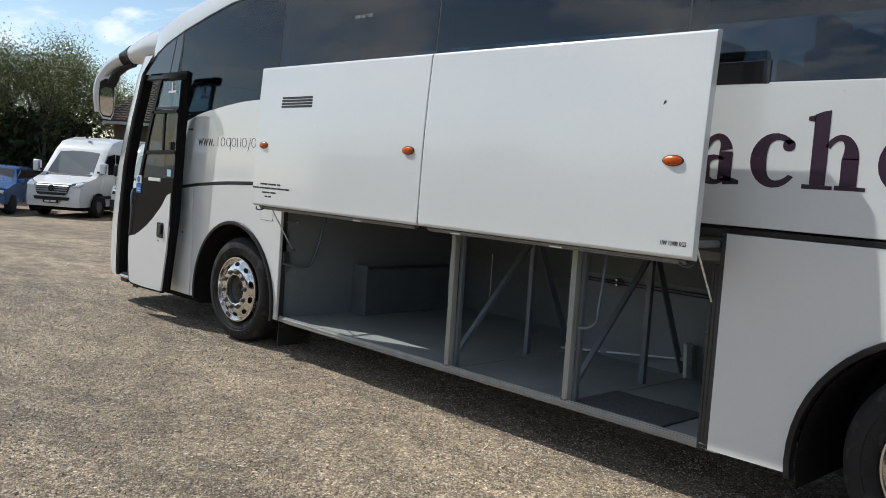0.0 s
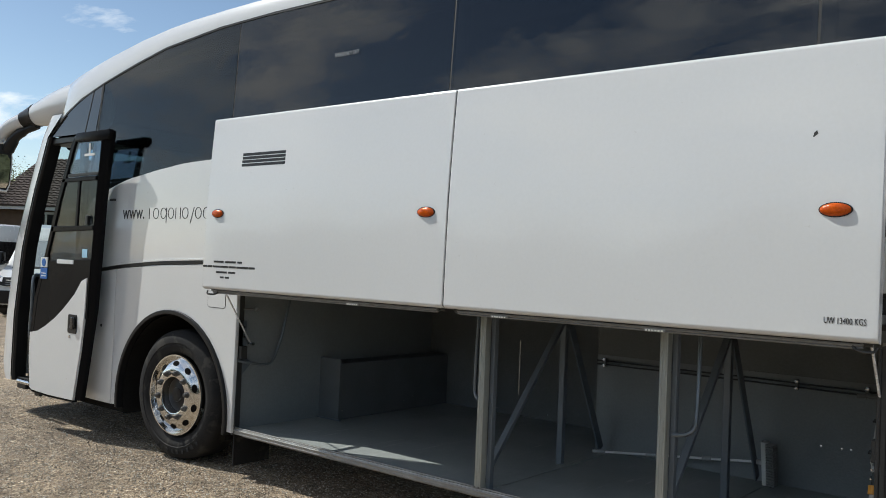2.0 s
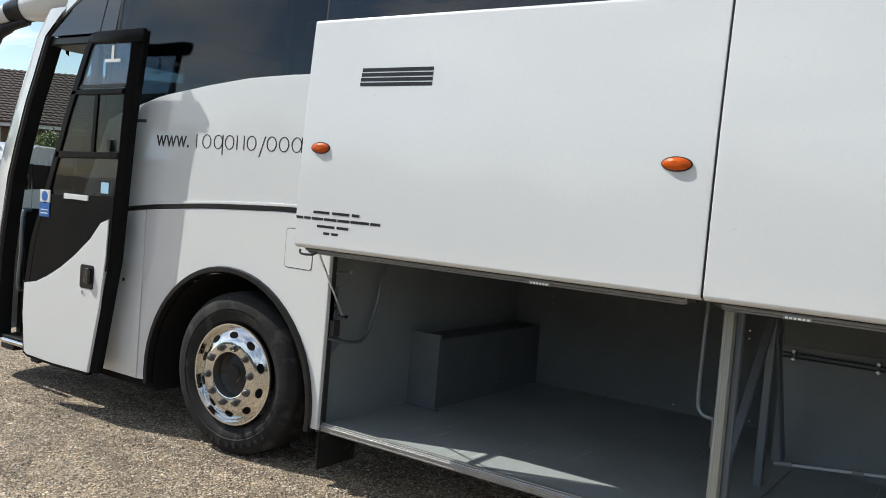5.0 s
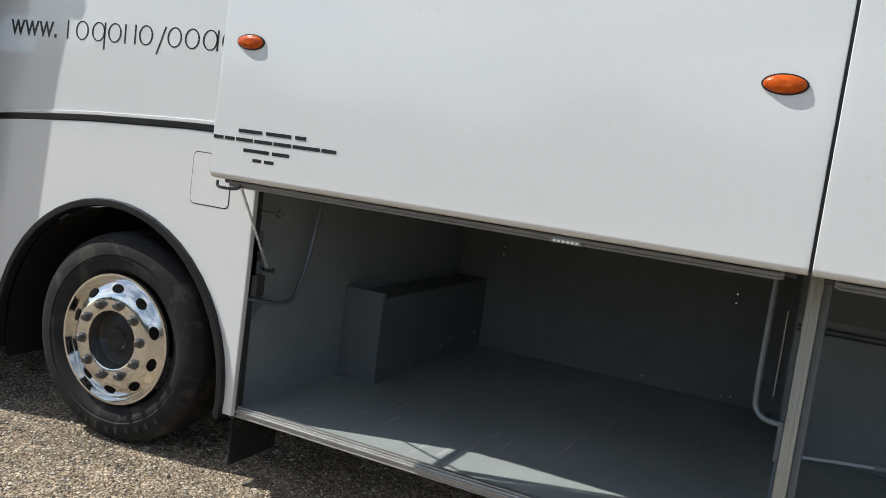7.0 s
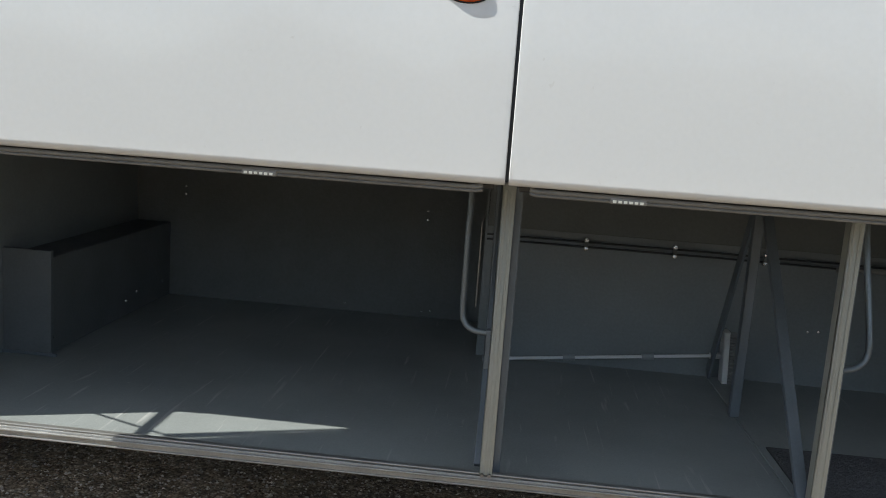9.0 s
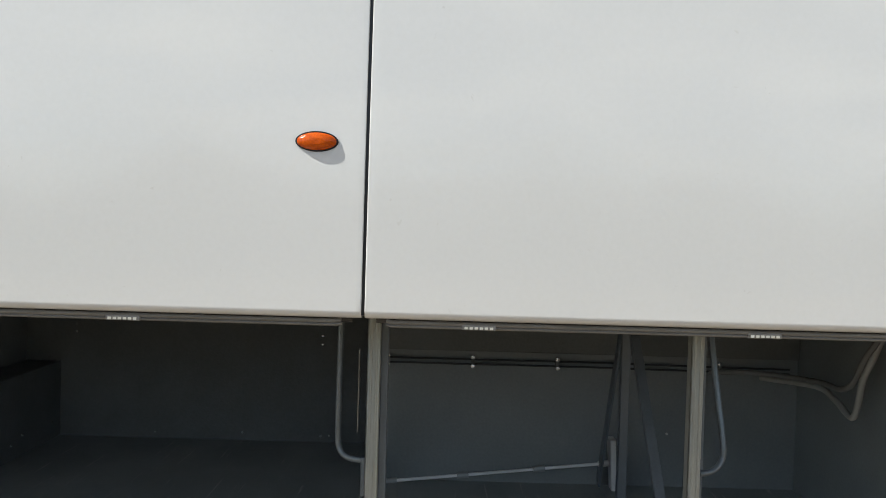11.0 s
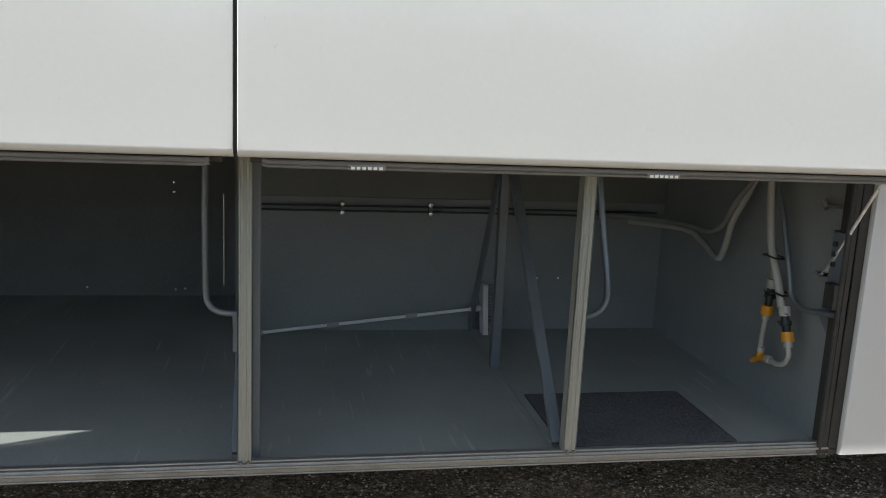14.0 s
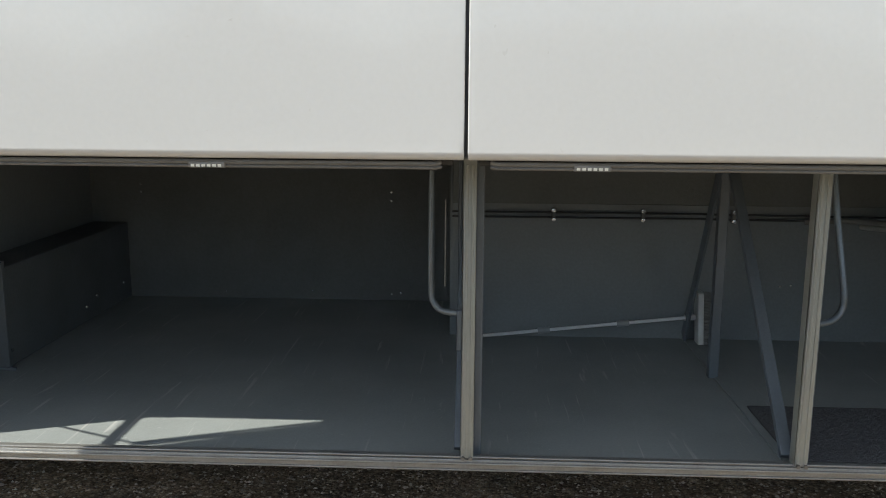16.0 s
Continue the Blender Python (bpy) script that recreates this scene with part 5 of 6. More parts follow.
    # bent lift rods beside posts and end walls
    rods = ([(-0.02, 0.055, 0.815), (-0.075, 0.085, 0.815), (-0.105, 0.10, 0.838), (-0.113, 0.105, 0.89), (-0.114, 0.11, 1.10), (-0.112, 0.12, 1.30)],
            [(1.085, 0.04, 0.805), (1.14, 0.07, 0.81), (1.175, 0.09, 0.84), (1.18, 0.10, 0.90), (1.165, 0.15, 1.10), (1.15, 0.19, 1.29)],
            [(-2.13, 0.01, 0.822), (-2.10, 0.105, 0.800), (-2.09, 0.21, 0.786), (-2.09, 0.285, 0.805), (-2.09, 0.333, 0.893), (-2.09, 0.37, 0.994), (-2.09, 0.394, 1.096), (-2.09, 0.44, 1.30)],
            [(1.985, -0.005, 0.815), (1.96, 0.07, 0.807), (1.935, 0.13, 0.803), (1.925, 0.195, 0.83), (1.925, 0.225, 0.90), (1.925, 0.30, 1.08), (1.925, 0.345, 1.17), (1.925, 0.40, 1.30)])
    for r in rods:
        part("lift_rod", tube(smooth_line(r, 5), 0.0105, 10), TUBE, coach, "bent grey steel lift rod", smooth=True)
    for x in (-2.13, 1.99):
        part("rod_bracket", prism([(0.045, 0.86), (0.13, 0.80), (0.045, 0.72)], x - 0.008, x + 0.008, "x", 0.003), BAYSTEEL, coach)
    part("rod_bracket", boxes((-0.03, 0.0, 0.03, 0.07, 0.70, 0.83), bevel=0.004), BAYSTEEL, coach)
    part("latch_rod", tube([(-0.085, 0.50, 0.80), (-0.085, 0.50, 1.12)], 0.003, 6), STEEL, coach)
    # long cover along the front end wall, with a taller plate on its near end
    cover = part("corner_cover", boxes((BX0, -1.948, 0.835, 2.14, BZ, 0.765), bevel=0.006), BAYCOVER, coach, "dark grey metal cover along the end wall")
    part("cover_plate", boxes((BX0, -1.930, 0.812, 0.836, BZ, 0.800), bevel=0.004), BAYCOVER, cover)
    part("cover_foot", boxes((BX0, -1.90, 0.80, 0.813, BZ, BZ + 0.012), bevel=0.002), BAYSTEEL, cover)
    for y, z in ((0.865, 0.405), (1.57, 0.415), (1.69, 0.443), (2.03, 0.436)):
        part("cover_screw", lathe([(0, 0.006), (0.0065, 0.005), (0.008, 0)], -1.948, y, z, axis="x", seg=8), SILVER, cover)
    for x, z in ((-1.0, 1.20), (-0.45, 0.95), (-0.45, 0.90), (-1.86, 0.98), (-1.86, 0.935), (-0.9, 0.38), (-1.4, 0.37), (-0.45, 0.37), (-0.40, 0.375)):
        part("wall_screw", lathe([(0, -0.004), (0.006, -0.003), (0.007, 0)], x, 2.138, z, seg=8), SILVER, coach)
    for x, z in ((1.36, 0.60), (1.47, 0.60), (1.52, 0.605)):
        part("wall_screw", lathe([(0, -0.004), (0.006, -0.003), (0.007, 0)], x, 1.468, z, seg=8), SILVER, coach)
    # two thin pipes along the back with bright clips
    for z in (0.945, 0.922):
        part("pipe", tube([(-0.09, 1.447, z), (1.0, 1.447, z + 0.001), (1.95, 1.447, z - 0.006)], 0.005, 8), DARKPIPE, coach, smooth=True)
    for x in (-0.03, 0.386, 0.803, 1.222, 1.60):
        clip = part("pipe_clip", boxes((x - 0.009, x + 0.009, 1.430, 1.46, 0.905, 0.967), bevel=0.003), BAYDARK, coach)
        for z in (0.958, 0.915):
            part("clip_screw", lathe([(0, -0.012), (0.0095, -0.010), (0.011, 0.0)], x, 1.434, z, seg=10), SILVER, clip)
    # two pale hoses hanging over the end wall in a bend
    h1 = smooth_line([(1.55, 1.44, 0.915), (1.75, 1.38, 0.93), (1.90, 1.03, 0.955), (1.905, 0.83, 0.96), (1.905, 0.74, 0.985), (1.90, 0.677, 1.03), (1.90, 0.61, 1.12), (1.90, 0.52, 1.20), (1.90, 0.44, 1.295)])
    part("hose", tube(h1, 0.0125, 10), HOSE, coach, "grey plastic hose", smooth=True)
    h2 = smooth_line([(1.80, 1.42, 0.90), (1.92, 1.08, 0.925), (1.925, 0.90, 0.90), (1.925, 0.79, 0.865), (1.925, 0.735, 0.862), (1.925, 0.70, 0.92), (1.92, 0.655, 1.03), (1.92, 0.58, 1.13), (1.92, 0.47, 1.295)])
    part("hose", tube(h2, 0.0135, 10), PALEHOSE, coach, "pale grey plastic hose", smooth=True)
    # two hoses with couplings, joined below by a yellow branch piece
    X = 1.92
    part("hose", tube(smooth_line([(X, 0.40, 1.295), (X, 0.385, 1.156), (X, 0.355, 1.02), (X, 0.325, 0.95), (X, 0.318, 0.87)]), 0.0105, 10), PALEHOSE, coach, smooth=True)
    part("hose", tube(smooth_line([(X - 0.012, 0.392, 1.295), (X - 0.012, 0.375, 1.156), (X - 0.012, 0.340, 1.0), (X - 0.012, 0.275, 0.885), (X - 0.012, 0.225, 0.785)]), 0.0150, 12), PALEHOSE, coach, smooth=True)
    for pts, rad, m in (([(0.318, 0.868), (0.320, 0.836)], 0.021, PALEHOSE), ([(0.320, 0.836), (0.324, 0.812)], 0.015, COUPLING), ([(0.324, 0.812), (0.327, 0.798)], 0.021, COUPLING),
                        ([(0.327, 0.798), (0.331, 0.764)], 0.014, COUPLING), ([(0.331, 0.766), (0.336, 0.728)], 0.0225, YELLOW), ([(0.336, 0.728), (0.337, 0.708)], 0.015, PALEHOSE),
                        ([(0.226, 0.790), (0.216, 0.754)], 0.0215, PALEHOSE), ([(0.216, 0.754), (0.208, 0.735)], 0.015, COUPLING), ([(0.208, 0.737), (0.203, 0.722)], 0.022, COUPLING),
                        ([(0.203, 0.722), (0.190, 0.698)], 0.015, COUPLING), ([(0.190, 0.702), (0.178, 0.668)], 0.0225, YELLOW), ([(0.178, 0.668), (0.172, 0.648)], 0.016, PALEHOSE)):
        part("hose_connector", tube([(X, y, z) for y, z in pts], rad, 14), m, coach, smooth=True)
    for y, z in ((0.322, 0.818), (0.214, 0.765), (0.206, 0.728)):
        part("clamp_screw", tube([(X - 0.012, y + 0.03, z), (X - 0.012, y - 0.03, z + 0.004)], 0.0035, 6), SILVER, coach)
    part("hose", tube(smooth_line([(X, 0.337, 0.71), (X, 0.345, 0.66), (X, 0.348, 0.62), (X, 0.345, 0.585)]), 0.0098, 10), PALEHOSE, coach, smooth=True)
    part("hose", tube(smooth_line([(X, 0.172, 0.65), (X, 0.164, 0.62), (X, 0.185, 0.585), (X, 0.23, 0.566), (X, 0.285, 0.566)]), 0.0098, 10), PALEHOSE, coach, smooth=True)
    for pts in ([(0.345, 0.597), (0.344, 0.578)], [(0.294, 0.566), (0.275, 0.566)]):
        part("hose_connector", tube([(X, y, z) for y, z in pts], 0.0155, 12), PALEHOSE, coach, smooth=True)
    bm = tube([(X, 0.344, 0.580), (X, 0.340, 0.552)], 0.0145, 10)
    tube([(X, 0.345, 0.556), (X, 0.300, 0.562)], 0.014, 10, bm)
    tube([(X, 0.345, 0.556), (X, 0.385, 0.531)], 0.0135, 10, bm)
    part("hose_tee", bm, YELLOW, coach, "yellow plastic hose tee", smooth=True)
    part("hose_end", tube([(X, 0.384, 0.532), (X, 0.398, 0.523)], 0.009, 8), PALEHOSE, coach)
    for y0, y1, z in ((0.275, 0.355, 0.955), (0.205, 0.275, 0.832)):
        part("cable_tie", tube([(X - 0.03, y1, z), (X - 0.034, (y0 + y1) / 2, z + 0.004), (X - 0.03, y0, z + 0.002), (X + 0.02, y0, z), (X + 0.02, y1, z), (X - 0.03, y1, z)], 0.004, 6, close=False), INK, coach)


def build_broom():
    broom = thing("broom", 0.95, 1.40, BZ, "telescopic silver broom with a white head leaning in the bay", "broom")
    a, b = Vector((-0.065, 1.385, 0.342)), Vector((1.06, 1.385, 0.467))
    part("pole", tube([a, b], 0.0085, 12), SILVERPOLE, broom, "thin silver telescopic pole", smooth=True)
    for t, n in ((0.0, 0.085), (0.345, 0.05), (0.675, 0.05)):
        part("grip", tube([a.lerp(b, t), a.lerp(b, t + n)], 0.0145, 12), GRIPGREY, broom, "grey plastic collar", smooth=True)
    part("ferrule", tube([a.lerp(b, 0.955), a.lerp(b, 1.0) + Vector((0.0, 0, 0.0))], 0.015, 12), WHITEPLAS, broom, smooth=True)
    part("brush_head", prism([(1.055, 0.59), (1.085, 0.59), (1.098, 0.34), (1.071, 0.34)], 1.345, 1.425, "y", 0.006), WHITEPLAS, broom, "white plastic brush head")
    bm = bmesh.new()
    for k in range(16):
        z = 0.349 + 0.0152 * k
        x = 1.097 - 0.05 * (z - 0.335)
        for j in range(4):
            y = 1.352 + 0.02 * j
            tube([(x - 0.006, y, z), (x + 0.045, y, z - 0.004)], [0.006, 0.008], 5, bm)
    part("bristles", bm, HOSE, broom, "pale grey bristles")
    return broom


def build_mat():
    """A black doormat with an uneven pile."""
    rng = random.Random(3)
    mat = thing("doormat", 1.38, 0.32, BZ, "black textured doormat lying on the bay floor", "doormat")
    part("backing", prism(rounded_rect(1.055, 1.70, 0.06, 0.56, 0.012, 3), BZ + 0.001, BZ + 0.007, "z"), SEAL, mat)
    nx, ny = 60, 52
    rows = []
    for i in range(nx + 1):
        rows.append([(1.06 + 0.635 * i / nx, 0.065 + 0.49 * j / ny, BZ + 0.0075 + (0.006 * rng.random() if 0 < i < nx and 0 < j < ny else 0)) for j in range(ny + 1)])
    part("mat_surface", loft(rows), MAT, mat, smooth=False)
    return mat


def arc_band(cx, cz, rx, rz, a0, a1, thick, n=20):
    """An open band round an ellipse; thick gives its width along the way."""
    outer, inner = [], []
    for k in range(n + 1):
        a = radians(a0 + (a1 - a0) * k / n)
        t = thick(k / n) if callable(thick) else thick
        outer.append((cx + rx * math.cos(a), cz + rz * math.sin(a)))
        inner.append((cx + (rx - t) * math.cos(a), cz + (rz - t * 0.62) * math.sin(a)))
    return outer + inner[::-1]


def letter_part(shapes, name="letter"):
    bm = bmesh.new()
    for s in shapes:
        prism(s, SIDE - 0.0016, SIDE + 0.001, "y", bm=bm)
    part(name, bm, PLUM, coach, "large dark plum serif letter")


def build_lettering():
    z0, xh = 1.718, 0.262
    swell = lambda t: 0.022 + 0.058 * math.sin(math.pi * t) ** 1.2
    bulge = lambda t: 0.03 + 0.055 * math.sin(math.pi * t)
    # a
    letter_part([arc_band(1.945, z0 + 0.155, 0.085, 0.107, 15, 165, lambda t: 0.075 - 0.045 * t), [(1.955, z0 + 0.02), (2.03, z0 + 0.02), (2.03, z0 + 0.17), (1.955, z0 + 0.17)],
                 arc_band(1.925, z0 + 0.075, 0.095, 0.078, 50, 320, swell), [(1.985, z0 + 0.0), (2.075, z0 + 0.004), (2.072, z0 + 0.025), (1.99, z0 + 0.05)]])
    # c
    letter_part([arc_band(2.252, z0 + 0.131, 0.125, 0.135, 42, 325, bulge), rounded_rect(2.29, 2.352, z0 + 0.178, z0 + 0.235, 0.026)])
    # h
    h = 0.375
    letter_part([[(2.435, z0 + 0.02), (2.51, z0 + 0.02), (2.51, z0 + h), (2.475, z0 + h - 0.006), (2.435, z0 + h - 0.02)], [(2.40, z0), (2.545, z0), (2.545, z0 + 0.018), (2.40, z0 + 0.022)],
                 [(2.405, z0 + h - 0.03), (2.44, z0 + h - 0.022), (2.44, z0 + h - 0.055), (2.405, z0 + h - 0.048)],
                 arc_band(2.57, z0 + 0.145, 0.085, 0.115, 0, 150, lambda t: 0.078 - 0.05 * t), [(2.577, z0 + 0.02), (2.655, z0 + 0.02), (2.655, z0 + 0.15), (2.577, z0 + 0.15)],
                 [(2.555, z0), (2.695, z0), (2.695, z0 + 0.018), (2.555, z0 + 0.022)]])
    # e
    letter_part([arc_band(2.86, z0 + 0.131, 0.12, 0.135, 0, 330, bulge), [(2.80, z0 + 0.125), (2.975, z0 + 0.125), (2.975, z0 + 0.150), (2.80, z0 + 0.150)]])
    lettering("www.", 0.158, -3.645, SIDE - 0.0008, 1.817, INK, coach, "web_lettering", 0.86, "thin black lettering")
    # the firm's name: plain rings and strokes
    x, z, r = -3.262, 1.817, 0.042

    def ring(cx, w=0.041):
        part("name_shape", prism(arc_band(cx, z + r, w, r + 0.001, 0, 359.5, 0.0085, 22), SIDE - 0.0012, SIDE + 0.001), INK, coach)

    def stroke(x0, za, zb, lean=0.0):
        part("name_shape", prism([(x0, za), (x0 + 0.0085, za), (x0 + 0.0085 + lean, zb), (x0 + lean, zb)], SIDE - 0.0012, SIDE + 0.001), INK, coach)

    stroke(x, z, z + 2 * r)
    ring(-3.165); ring(-3.062); stroke(-3.027, z - 0.035, z + 2 * r); ring(-2.962)
    stroke(-2.902, z, z + 2 * r); stroke(-2.842, z, z + 2 * r)
    ring(-2.775); stroke(-2.712, z - 0.035, z + 2 * r, 0.045)
    ring(-2.61); ring(-2.512); ring(-2.413); stroke(-2.378, z, z + 2 * r); ring(-2.31)
    bars([0.10], -3.86, 1.965, 0.02, 0.01, SIDE, SEAL, coach, "badge_bar")


build_doors()
build_bay()
build_broom()
build_mat()
build_lettering()


# ---------------------------------------------------------------- vehicles behind
def build_van(x, y, yaw, dark_nose, label):
    """A tall panel van; its nose points along +x of its own axes, its wheels stand on the yard."""
    van = thing("van", 0, 0, 0, label, "van", "parked vans")
    L, W, H = 5.9, 1.0, 2.62
    prof = [(2.95, 0.35), (2.98, 0.62), (2.93, 0.98), (2.80, 1.12), (2.15, 1.30), (1.98, 1.38), (1.28, 2.20), (0.95, 2.48), (0.4, 2.60), (-2.7, 2.62), (-2.9, 2.5), (-2.95, 1.2), (-2.95, 0.38)]

    def half(px, z):
        w = W - 0.10 * max(0, z - 1.2) / 1.4
        return w - (0.10 * max(0, px - 2.4) / 0.55)

    bm = bmesh.new()
    ringl, ringr, ml, mr = [], [], [], []
    for px, z in prof:
        w = half(px, z)
        ringl.append(bm.verts.new((px, w, z)))
        ringr.append(bm.verts.new((px, -w, z)))
        ml.append(bm.verts.new((px + (0.06 if px > 0 else -0.04), w * 0.8, z + (0.05 if z > 2.3 else 0))))
        mr.append(bm.verts.new((px + (0.06 if px > 0 else -0.04), -w * 0.8, z + (0.05 if z > 2.3 else 0))))
    bm.faces.new(ringl)
    bm.faces.new(ringr[::-1])
    n = len(prof)
    for i in range(n - 1):
        for a, b in ((ringl, ml), (ml, mr), (mr, ringr)):
            bm.faces.new((a[i], a[i + 1], b[i + 1], b[i]))
    for a, b in ((ringl, ml), (ml, mr), (mr, ringr)):
        bm.faces.new((a[0], a[-1], b[-1], b[0]))
    body = part("body", bm, VANPAINT, van, smooth=True)

    def plate(name, pts, mat, lab="", t=0.02, out=0.0):
        """A plate on the van's nose: corners in (y, z) set a little in front of the profile."""
        bm2 = bmesh.new()
        lo, hi = [], []
        for yy, zz in pts:
            front = max(px for (px, z0), (px2, z1) in zip(prof, prof[1:]) for px in [px + (px2 - px) * (zz - z0) / (z1 - z0)] if min(z0, z1) <= zz <= max(z0, z1) and px > 0) if zz < 2.6 else 1.0
            front += out + 0.065 - 0.06 * max(0, abs(yy) / W - 0.75) / 0.25
            lo.append(bm2.verts.new((front - t, yy, zz)))
            hi.append(bm2.verts.new((front + 0.006, yy, zz)))
        bm2.faces.new(hi)
        bm2.faces.new(lo[::-1])
        for i in range(len(pts)):
            bm2.faces.new((lo[i], lo[(i + 1) % len(pts)], hi[(i + 1) % len(pts)], hi[i]))
        return part(name, bm2, mat, van, lab)

    plate("windscreen", [(-0.80, 1.42), (-0.4, 1.40), (0.4, 1.40), (0.80, 1.42), (0.70, 2.12), (0.3, 2.16), (-0.3, 2.16), (-0.70, 2.12)], SCREEN if dark_nose else SCREENDARK, "windscreen reflecting the sky")
    plate("scuttle", [(-0.78, 1.34), (0.78, 1.34), (0.78, 1.40), (-0.78, 1.40)], PLASTIC)
    if dark_nose:
        plate("grille", [(-0.84, 0.92), (-0.5, 0.86), (0.5, 0.86), (0.84, 0.92), (0.80, 1.10), (-0.80, 1.10)], PLASTIC, "black grille", t=0.09, out=0.06)
        plate("bumper", [(-0.88, 0.38), (0.88, 0.38), (0.90, 0.74), (-0.90, 0.74)], PLASTIC, "black plastic bumper", t=0.09, out=0.06)
        for k in range(3):
            plate("grille_bar", [(-0.5, 0.90 + 0.06 * k), (0.5, 0.90 + 0.06 * k), (0.5, 0.912 + 0.06 * k), (-0.5, 0.912 + 0.06 * k)], STEEL, t=0.0, out=0.065)
        part("badge", lathe([(0.06, 0.0), (0.085, 0.012), (0.095, 0.0)], 3.10, 0, 0.99, axis="x", seg=18), CHROME, van, "round chrome badge")
    else:
        plate("grille", [(-0.52, 0.80), (-0.44, 0.72), (0.44, 0.72), (0.52, 0.80), (0.58, 1.06), (-0.58, 1.06)], PLASTIC, "dark grille", t=0.09, out=0.06)
        for k in range(4):
            plate("grille_bar", [(-0.55 + 0.02 * (3 - k), 0.80 + 0.068 * k), (0.55 - 0.02 * (3 - k), 0.80 + 0.068 * k), (0.55, 0.835 + 0.068 * k), (-0.55, 0.835 + 0.068 * k)], STEEL, t=0.0, out=0.065)
        plate("lower_grille", [(-0.55, 0.56), (0.55, 0.56), (0.60, 0.66), (-0.60, 0.66)], PLASTIC, t=0.05, out=0.04)
        part("badge", lathe([(0.0, 0.02), (0.10, 0.015), (0.11, 0.0)], 3.10, 0, 0.93, axis="x", seg=18), INK, van, "round dark badge")
    for s in (-1, 1):
        plate("headlamp", [(s * 0.60, 0.98), (s * 0.90, 1.02), (s * 0.93, 1.18), (s * 0.62, 1.10)][::s], CHROME, "clear headlamp", t=0.09, out=0.06)
        part("wing_mirror", boxes((1.90, 2.08, s * 1.16 - 0.12, s * 1.16 + 0.12, 1.42, 1.80), bevel=0.05, seg=3), PLASTIC if dark_nose else VANPAINT, van, smooth=True)
        part("mirror_arm", boxes((1.95, 2.02, min(s * 0.94, s * 1.1), max(s * 0.94, s * 1.1), 1.46, 1.52)), PLASTIC, van)
        w = W + 0.004
        part("side_window", prism([(0.95, 1.42), (1.85, 1.42), (1.35, 2.05), (0.95, 2.12)], s * (W - 0.035), s * (W + 0.0), "y"), DOORBLACK, van)
        for a, b in ((-0.35, 0.80), (-1.6, -0.45), (-2.8, -1.7)):
            part("side_window", prism([(a, 1.42), (b, 1.42), (b, 2.1), (a, 2.1)], s * (W - 0.06), s * (W - 0.005), "y", 0.004), DOORBLACK, van)
        part("side_rub_strip", boxes((-2.8, 2.3, s * W - 0.01, s * W + 0.012, 0.62, 0.72), bevel=0.004), PLASTIC, van)
        part("door_line", boxes((0.86, 0.872, s * W - 0.002, s * W + 0.003, 0.45, 2.1)), INK, van)
        for cx in (1.95, -1.75):
            bm2 = lathe([(0.36, 0.02), (0.36, -0.16), (0.33, -0.2), (0.22, -0.21), (0.20, -0.17), (0.06, -0.18), (0.0, -0.19)], cx, s * (W + 0.005) * 1.0, 0.355, seg=24)
            for v in bm2.verts:
                d = v.co.y - s * (W + 0.005)
                v.co.y = s * (W - 0.17) - s * d
            part("wheel", bm2, RUBBER, van, smooth=True)
            bm2 = lathe([(0.20, 0.0), (0.18, 0.02), (0.05, 0.03), (0.0, 0.03)], cx, 0, 0.355, seg=20)
            for v in bm2.verts:
                v.co.y = s * (W + 0.012) + s * v.co.y
            part("wheel_trim", bm2, STEEL, van, smooth=True)
            # dark half-disc on the side, painted as the shade inside the arch
            part("arch_shade", prism([(cx + 0.45 * math.cos(t), 0.36 + 0.45 * math.sin(t)) for t in (math.pi * k / 12 for k in range(13))], s * (W - 0.02), s * (W + 0.004), "y"), DARKVOID, van)
    plate("number_plate", [(-0.26, 0.46), (0.26, 0.46), (0.26, 0.57), (-0.26, 0.57)], WHITEPLAS if dark_nose else INK, "blank number plate", t=0.0, out=0.068)
    for k in range(2):
        yy = -0.2 + 0.21 * k
        bmn = boxes((3.112, 3.124, yy, yy + 0.17, 0.49, 0.545))
        part("plate_bar", bmn, INK if dark_nose else WHITEPLAS, van)
    part("van_underside", boxes((-2.7, 2.6, -0.85, 0.85, 0.22, 0.42)), DARKVOID, van)
    part("aerial", boxes((0.96, 1.04, -0.03, 0.03, 2.6, 2.72), bevel=0.01), PLASTIC, van)
    van.matrix_world = pose(x, y, ground_height(x, y) + 0.005, 0, 0, yaw)
    return van


